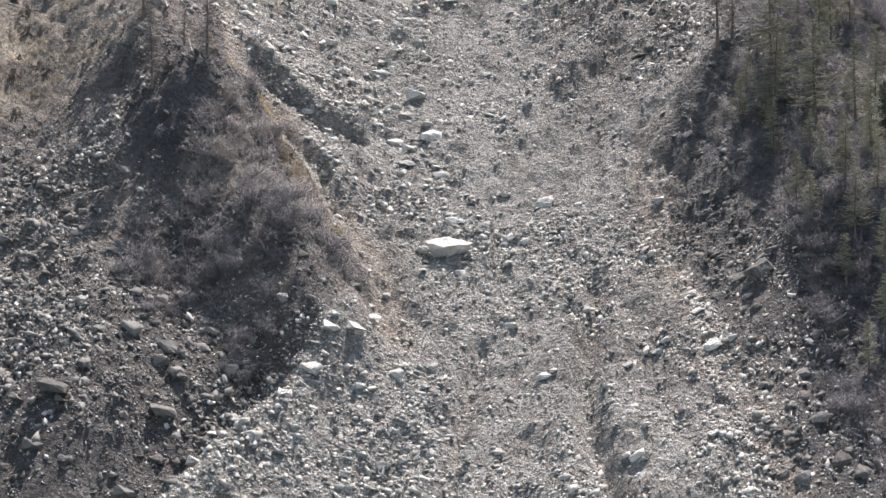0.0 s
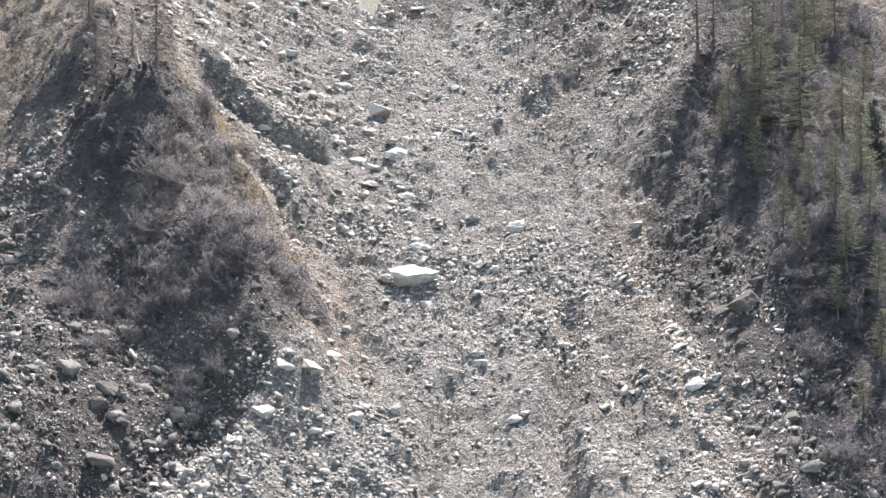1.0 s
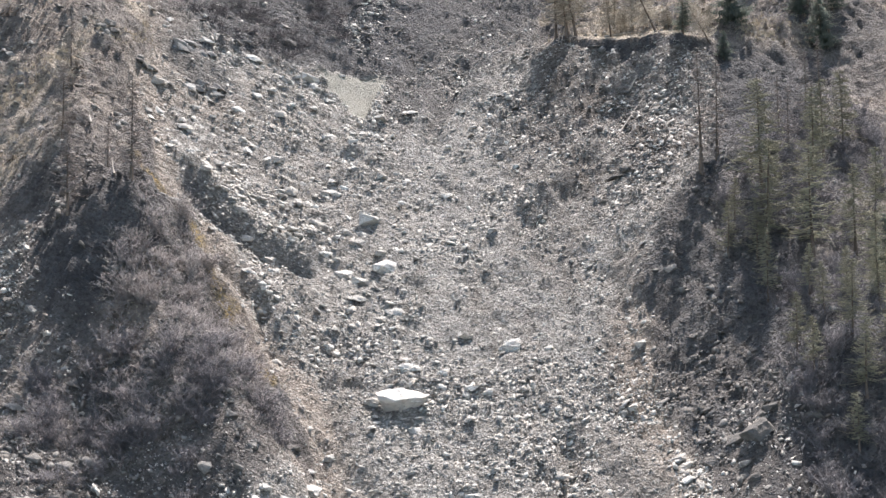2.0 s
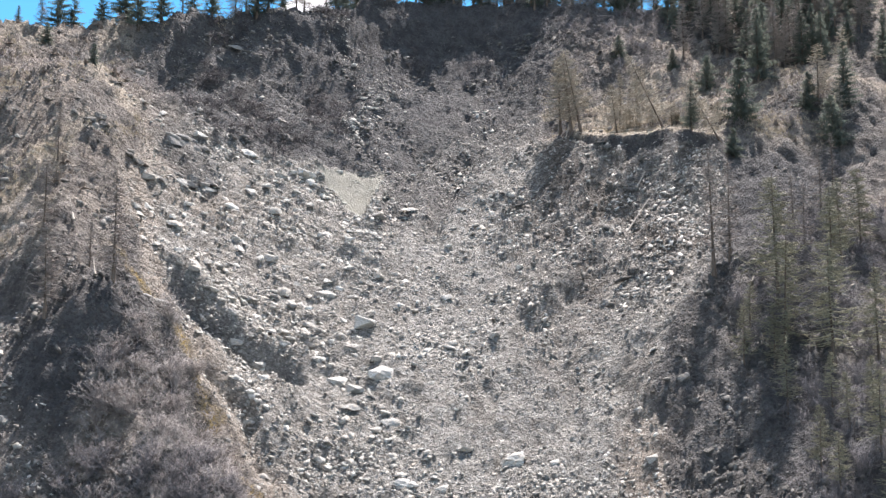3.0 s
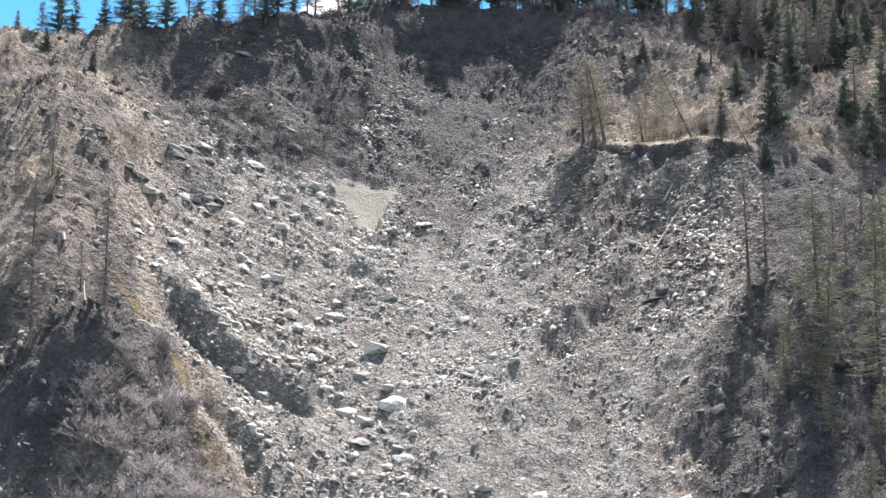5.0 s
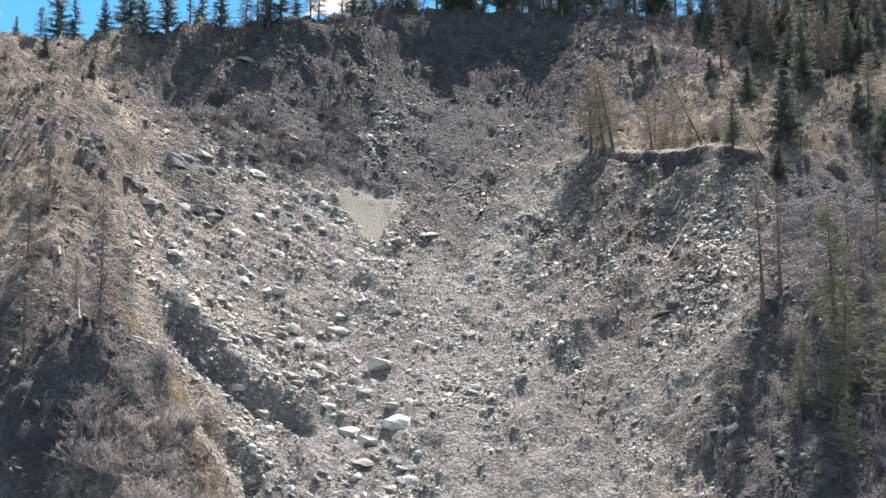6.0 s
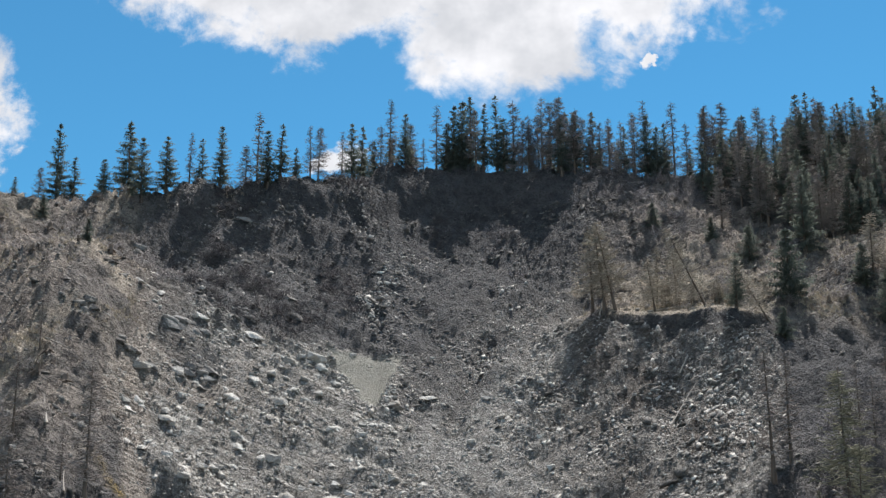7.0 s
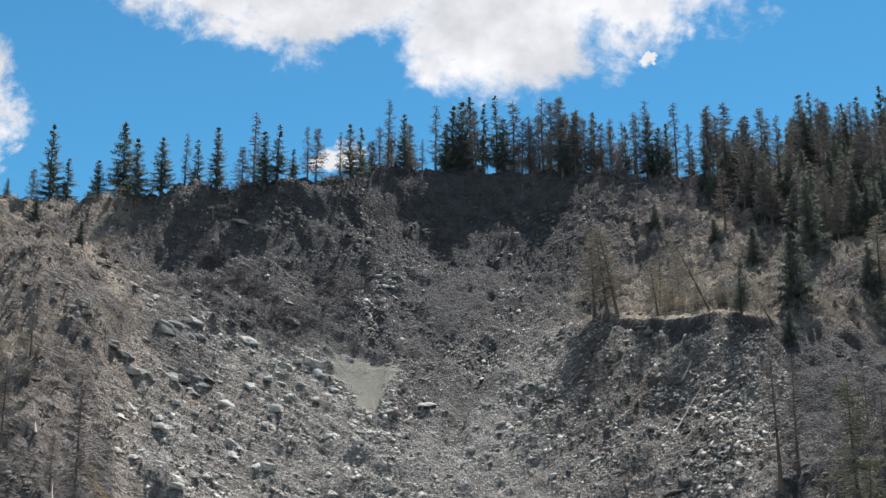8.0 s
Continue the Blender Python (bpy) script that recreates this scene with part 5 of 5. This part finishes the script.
# the same shrubs in darker twigs, for shaded sides of spur and wood
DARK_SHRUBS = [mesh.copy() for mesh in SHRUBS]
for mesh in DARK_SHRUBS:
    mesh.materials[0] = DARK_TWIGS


def shrub(x, y, size, label, group, kinds=SHRUBS):
    ob = new("shrub", kinds[dice.randrange(4)])
    ob.matrix_basis = Matrix.LocRotScale((x, y, float(land_height(x, y))), Euler((0.2, 0, dice.uniform(0, 6.28))), (size, size, size * dice.uniform(0.8, 1.15)))
    tagged(ob, label, "shrub", group)


def spur_weight(x, y):
    clump = smooth(fractal(x, y, 8, 3, 91), -0.5, 0.2)
    return clump * smooth(edge_at(y, LEFT_EDGE) - x, 1.5, 4) * smooth(y, 116, 121) * (1 - smooth(y, 146, 156)) * smooth(x + 42 - 0.35 * (y - 120), -3, 3)


def wood_weight(x, y):
    clump = smooth(fractal(x, y, 9, 3, 95), -0.5, 0.3)
    return clump * smooth(x - np.maximum(edge_at(y, RIGHT_EDGE) + 3.5, 34), 0, 3) * (1 - smooth(y, 165, 195))


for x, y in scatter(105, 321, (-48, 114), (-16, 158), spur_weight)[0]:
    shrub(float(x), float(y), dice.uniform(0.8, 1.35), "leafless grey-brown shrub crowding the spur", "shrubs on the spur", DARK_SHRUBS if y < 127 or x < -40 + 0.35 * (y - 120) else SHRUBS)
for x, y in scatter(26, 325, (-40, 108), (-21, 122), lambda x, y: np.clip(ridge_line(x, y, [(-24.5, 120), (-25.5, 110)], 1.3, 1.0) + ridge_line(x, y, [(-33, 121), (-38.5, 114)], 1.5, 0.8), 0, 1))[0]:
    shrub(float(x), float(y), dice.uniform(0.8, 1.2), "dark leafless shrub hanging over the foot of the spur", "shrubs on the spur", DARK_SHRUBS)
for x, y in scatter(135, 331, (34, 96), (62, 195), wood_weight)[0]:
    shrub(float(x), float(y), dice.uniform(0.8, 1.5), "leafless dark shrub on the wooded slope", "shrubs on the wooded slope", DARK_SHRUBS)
for x, y in scatter(32, 341, (20, 206), (60, 236), lambda x, y: smooth(lip_side(x, y), 4, 7) * smooth(fractal(x, y, 7, 2, 97), -0.2, 0.3))[0]:
    shrub(float(x), float(y), dice.uniform(0.6, 1.1), "low leafless shrub on the terrace", "shrubs on the terrace")


def brush_field(name, count, seed, low, high, weight, label, size, what=None):
    """Low leafless undergrowth as one mesh."""
    spots, rng = scatter(count, seed, low, high, weight)
    kinds = [shrub_arrays(seed + k, 1.5, 2.1, 8) for k in range(4)]
    z = land_height(spots[:, 0], spots[:, 1])
    points_all, faces_all, base = [], [], 0
    pick, turn, scale = rng.randint(0, 4, count), rng.uniform(0, 6.28, count), rng.uniform(*size, count)
    for n, (pts, tris) in enumerate(kinds):
        sel = np.where(pick == n)[0]
        c, s, k = np.cos(turn[sel])[:, None], np.sin(turn[sel])[:, None], scale[sel][:, None]
        x, y, h = pts[:, 0][None], pts[:, 1][None], pts[:, 2][None]
        out = np.stack([spots[sel, 0][:, None] + k * (c * x - s * y), spots[sel, 1][:, None] + k * (s * x + c * y), z[sel][:, None] + k * h], -1)
        points_all.append(out.reshape(-1, 3))
        faces_all.append((np.arange(len(sel))[:, None, None] * len(pts) + tris[None] + base).reshape(-1, 3))
        base += len(sel) * len(pts)
    tagged(new(name, mesh_of(name, np.concatenate(points_all), np.concatenate(faces_all), what or TWIGS)), label, "undergrowth", kind="stuff")


def crown_weight(x, y):
    back = np.interp(x, [p[0] for p in CREST], [p[1] for p in CREST]) - y
    patch = smooth(fractal(x, y, 10, 3, 101), -0.35, 0.3)
    patch = patch * np.where((x > -50) & (x < 18), smooth(fractal(x, y, 7, 3, 103), -0.05, 0.3) + (1 - smooth(back, 3, 8)), 1.0)
    return np.clip(patch, 0, 1) * smooth(back, -4, 0) * (1 - smooth(back, 20, 44)) * (1 - smooth(x, 44, 50)) + 0.5 * patch * smooth(-x, 46, 52) * smooth(y, 150, 170)


brush_field("undergrowth", 430, 401, (-84, 150), (-42, 275), crown_weight, "leafless brown undergrowth along the crown of the slide", (0.6, 1.5))
brush_field("rim_undergrowth", 210, 405, (-4, 215), (50, 275), lambda x, y: crown_weight(x, y) * (1 - 0.8 * smooth(x, 18, 24) * (1 - smooth(y, 246, 256))), "leafless grey undergrowth under the wood", (0.6, 1.5), DARK_TWIGS)
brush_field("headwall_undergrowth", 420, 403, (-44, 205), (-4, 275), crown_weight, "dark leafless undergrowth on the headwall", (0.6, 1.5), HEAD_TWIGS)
brush_field("spur_undergrowth", 380, 411, (-50, 112), (-14, 160), spur_weight, "low leafless twigs between the shrubs of the spur", (0.6, 1.2))
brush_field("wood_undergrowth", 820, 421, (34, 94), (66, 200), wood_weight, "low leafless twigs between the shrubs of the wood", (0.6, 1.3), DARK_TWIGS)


def grass_field(name, count, seed, low, high, weight, label):
    """Tufts of dry grass blades as one mesh."""
    spots, rng = scatter(count, seed, low, high, weight)
    z = land_height(spots[:, 0], spots[:, 1])
    blades = 6
    x, y, z = (np.repeat(v, blades) for v in (spots[:, 0], spots[:, 1], z))
    n = len(x)
    a, reach, tall = rng.uniform(0, 6.28, n), rng.uniform(0.05, 0.4, n), rng.uniform(0.25, 0.75, n)
    x, y = x + rng.uniform(-0.2, 0.2, n), y + rng.uniform(-0.2, 0.2, n)
    foot = np.stack([x, y, z - 0.08], 1)
    wide = 0.05 * np.stack([-np.sin(a), np.cos(a), 0 * a], 1)
    tip = foot + np.stack([reach * np.cos(a), reach * np.sin(a), tall], 1)
    points = np.stack([foot - wide, foot + wide, tip], 1).reshape(-1, 3)
    tagged(new(name, mesh_of(name, points, np.arange(len(points)).reshape(-1, 3), STRAW)), label, "grass", kind="stuff")


def terrace_grass(x, y):
    return smooth(lip_side(x, y), 2.2, 3.4) * (0.25 + 0.75 * smooth(fractal(x, y, 6, 3, 105), -0.1, 0.3)) * smooth(x, 18, 20) * (1 - 0.7 * smooth(lip_side(x, y), 6, 14))


grass_field("terrace_grass", 2600, 431, (18, 203), (66, 240), terrace_grass, "pale dry grass on the terrace")
grass_field("meadow_grass", 4200, 441, (-84, 150), (-40, 242), lambda x, y: (1 - scree_part(x, y)) * smooth(fractal(x, y, 5, 3, 109), 0.0, 0.4), "dry straw-coloured grass on the burnt-looking meadow")


# ---- dead wood ----
def log_mesh(seed, length, radius):
    rng = np.random.RandomState(seed)
    mesh = trunk_mesh("trunk", length, radius, rng, DEADWOOD, 0.0, 0.3)
    return mesh


LOGS = [log_mesh(3, 5.0, 0.10), log_mesh(4, 7.0, 0.09)]


def fallen_log(x, y, length, turn, lift=0.0, label="bleached fallen trunk lying on the slope"):
    """A stem lying along the ground, pointing turn radians from +x."""
    k = dice.randrange(2)
    far = (x + length * math.cos(turn), y + length * math.sin(turn))
    a = Vector((x, y, float(land_height(x, y)) + 0.12))
    b = Vector((*far, float(land_height(*far)) + 0.12 + lift))
    ob = new("fallen_log", LOGS[k])
    s = (b - a).length / (5.0, 7.0)[k]
    ob.matrix_basis = Matrix.LocRotScale(a, (b - a).to_track_quat("Z", "Y"), (1, 1, s))
    tagged(ob, label, "log", "fallen trunks")


for x, y, length, turn, lift in ((27, 186, 9, 1.0, 0.3), (30, 196, 7, 0.9, 0.2), (20.5, 212, 2.6, 1.2, 1.2), (28, 208.0, 6, -0.1, 0.1), (33.5, 206, 5, 0.1, 0.1), (52, 207, 4, 0.3, 0.3), (57, 214, 5, 0.2, 0.2),
                                 (47, 148, 6, 1.9, 2.6), (49, 158, 5, 0.5, 0.4), (44, 162, 5, 2.6, 0.4), (55, 168, 4, 0.4, 0.5), (38.5, 160, 4, 0.8, 0.6), (-44, 152, 4, 2.0, 1.8), (-38.0, 140.2, 3, 1.9, 1.5),
                                 (-53, 178, 5, 0.2, 0.2), (-60, 190, 4, 0.4, 0.2), (-58, 206, 4, 0.1, 0.2), (36, 262, 4, 0.3, 0.4), (33, 266, 3, 0.1, 0.4), (50, 220, 4, 0.9, 0.2)):
    fallen_log(x, y, length, turn, lift)


def stump_pieces():
    """The broken stem of a stump, one spread root, and one splinter of its torn top."""
    stem = tubes([(0, 0, -0.4), (0.02, 0, 0.15)], [(0.02, 0, 0.15), (0.06, 0.02, 0.6)], np.array([0.34, 0.27]), np.array([0.27, 0.22]), 7)
    root = tubes([(0.1, 0, 0.16), (0.5, 0.05, 0.02)], [(0.5, 0.05, 0.02), (1.0, -0.08, -0.25)], np.array([0.14, 0.09]), np.array([0.09, 0.03]), 5)
    splinter = tubes([(0.15, 0, 0.4)], [(0.2, 0.03, 1.0)], np.array([0.09]), np.array([0.015]), 5)
    return [mesh_of(name, *arrays, BARK) for name, arrays in (("stem", stem), ("root", root), ("splinter", splinter))]


STEM, ROOT, SPLINTER = stump_pieces()


def stump(x, y, size, label, group):
    base = new("stump")
    base.matrix_basis = Matrix.LocRotScale((x, y, float(land_height(x, y))), Euler((dice.uniform(-0.3, 0.3), dice.uniform(-0.3, 0.3), dice.uniform(0, 6.28))), (size, size, size))
    part("stem", STEM, base)
    for k in range(5):
        root = part("root", ROOT, base)
        root.matrix_basis = Matrix.LocRotScale((0, 0, 0), Euler((0, dice.uniform(-0.3, 0.2), 1.25 * k + dice.uniform(-0.4, 0.4))), (dice.uniform(0.6, 1.1), 1, 1))
    for k in range(2):
        splinter = part("splinter", SPLINTER, base)
        splinter.matrix_basis = Matrix.LocRotScale((0, 0, 0), Euler((0, 0, 2.6 * k + dice.uniform(-0.6, 0.6))), (1, 1, dice.uniform(0.7, 1.1)))
    tagged(base, label, "stump", group)


for x, y in scatter(70, 461, (-78, 150), (-47, 232), lambda x, y: (1 - scree_part(x, y)) * 0.8)[0]:
    stump(float(x), float(y), dice.uniform(0.8, 1.7), "dark weathered tree stump with spread roots on dry meadow", "stumps on the meadow")
for x, y in scatter(14, 463, (46, 204), (66, 226), lambda x, y: 0.5 + 0 * x)[0]:
    stump(float(x), float(y), dice.uniform(0.7, 1.3), "dark tree stump on the cleared meadow below the wood", "stumps below the wood")
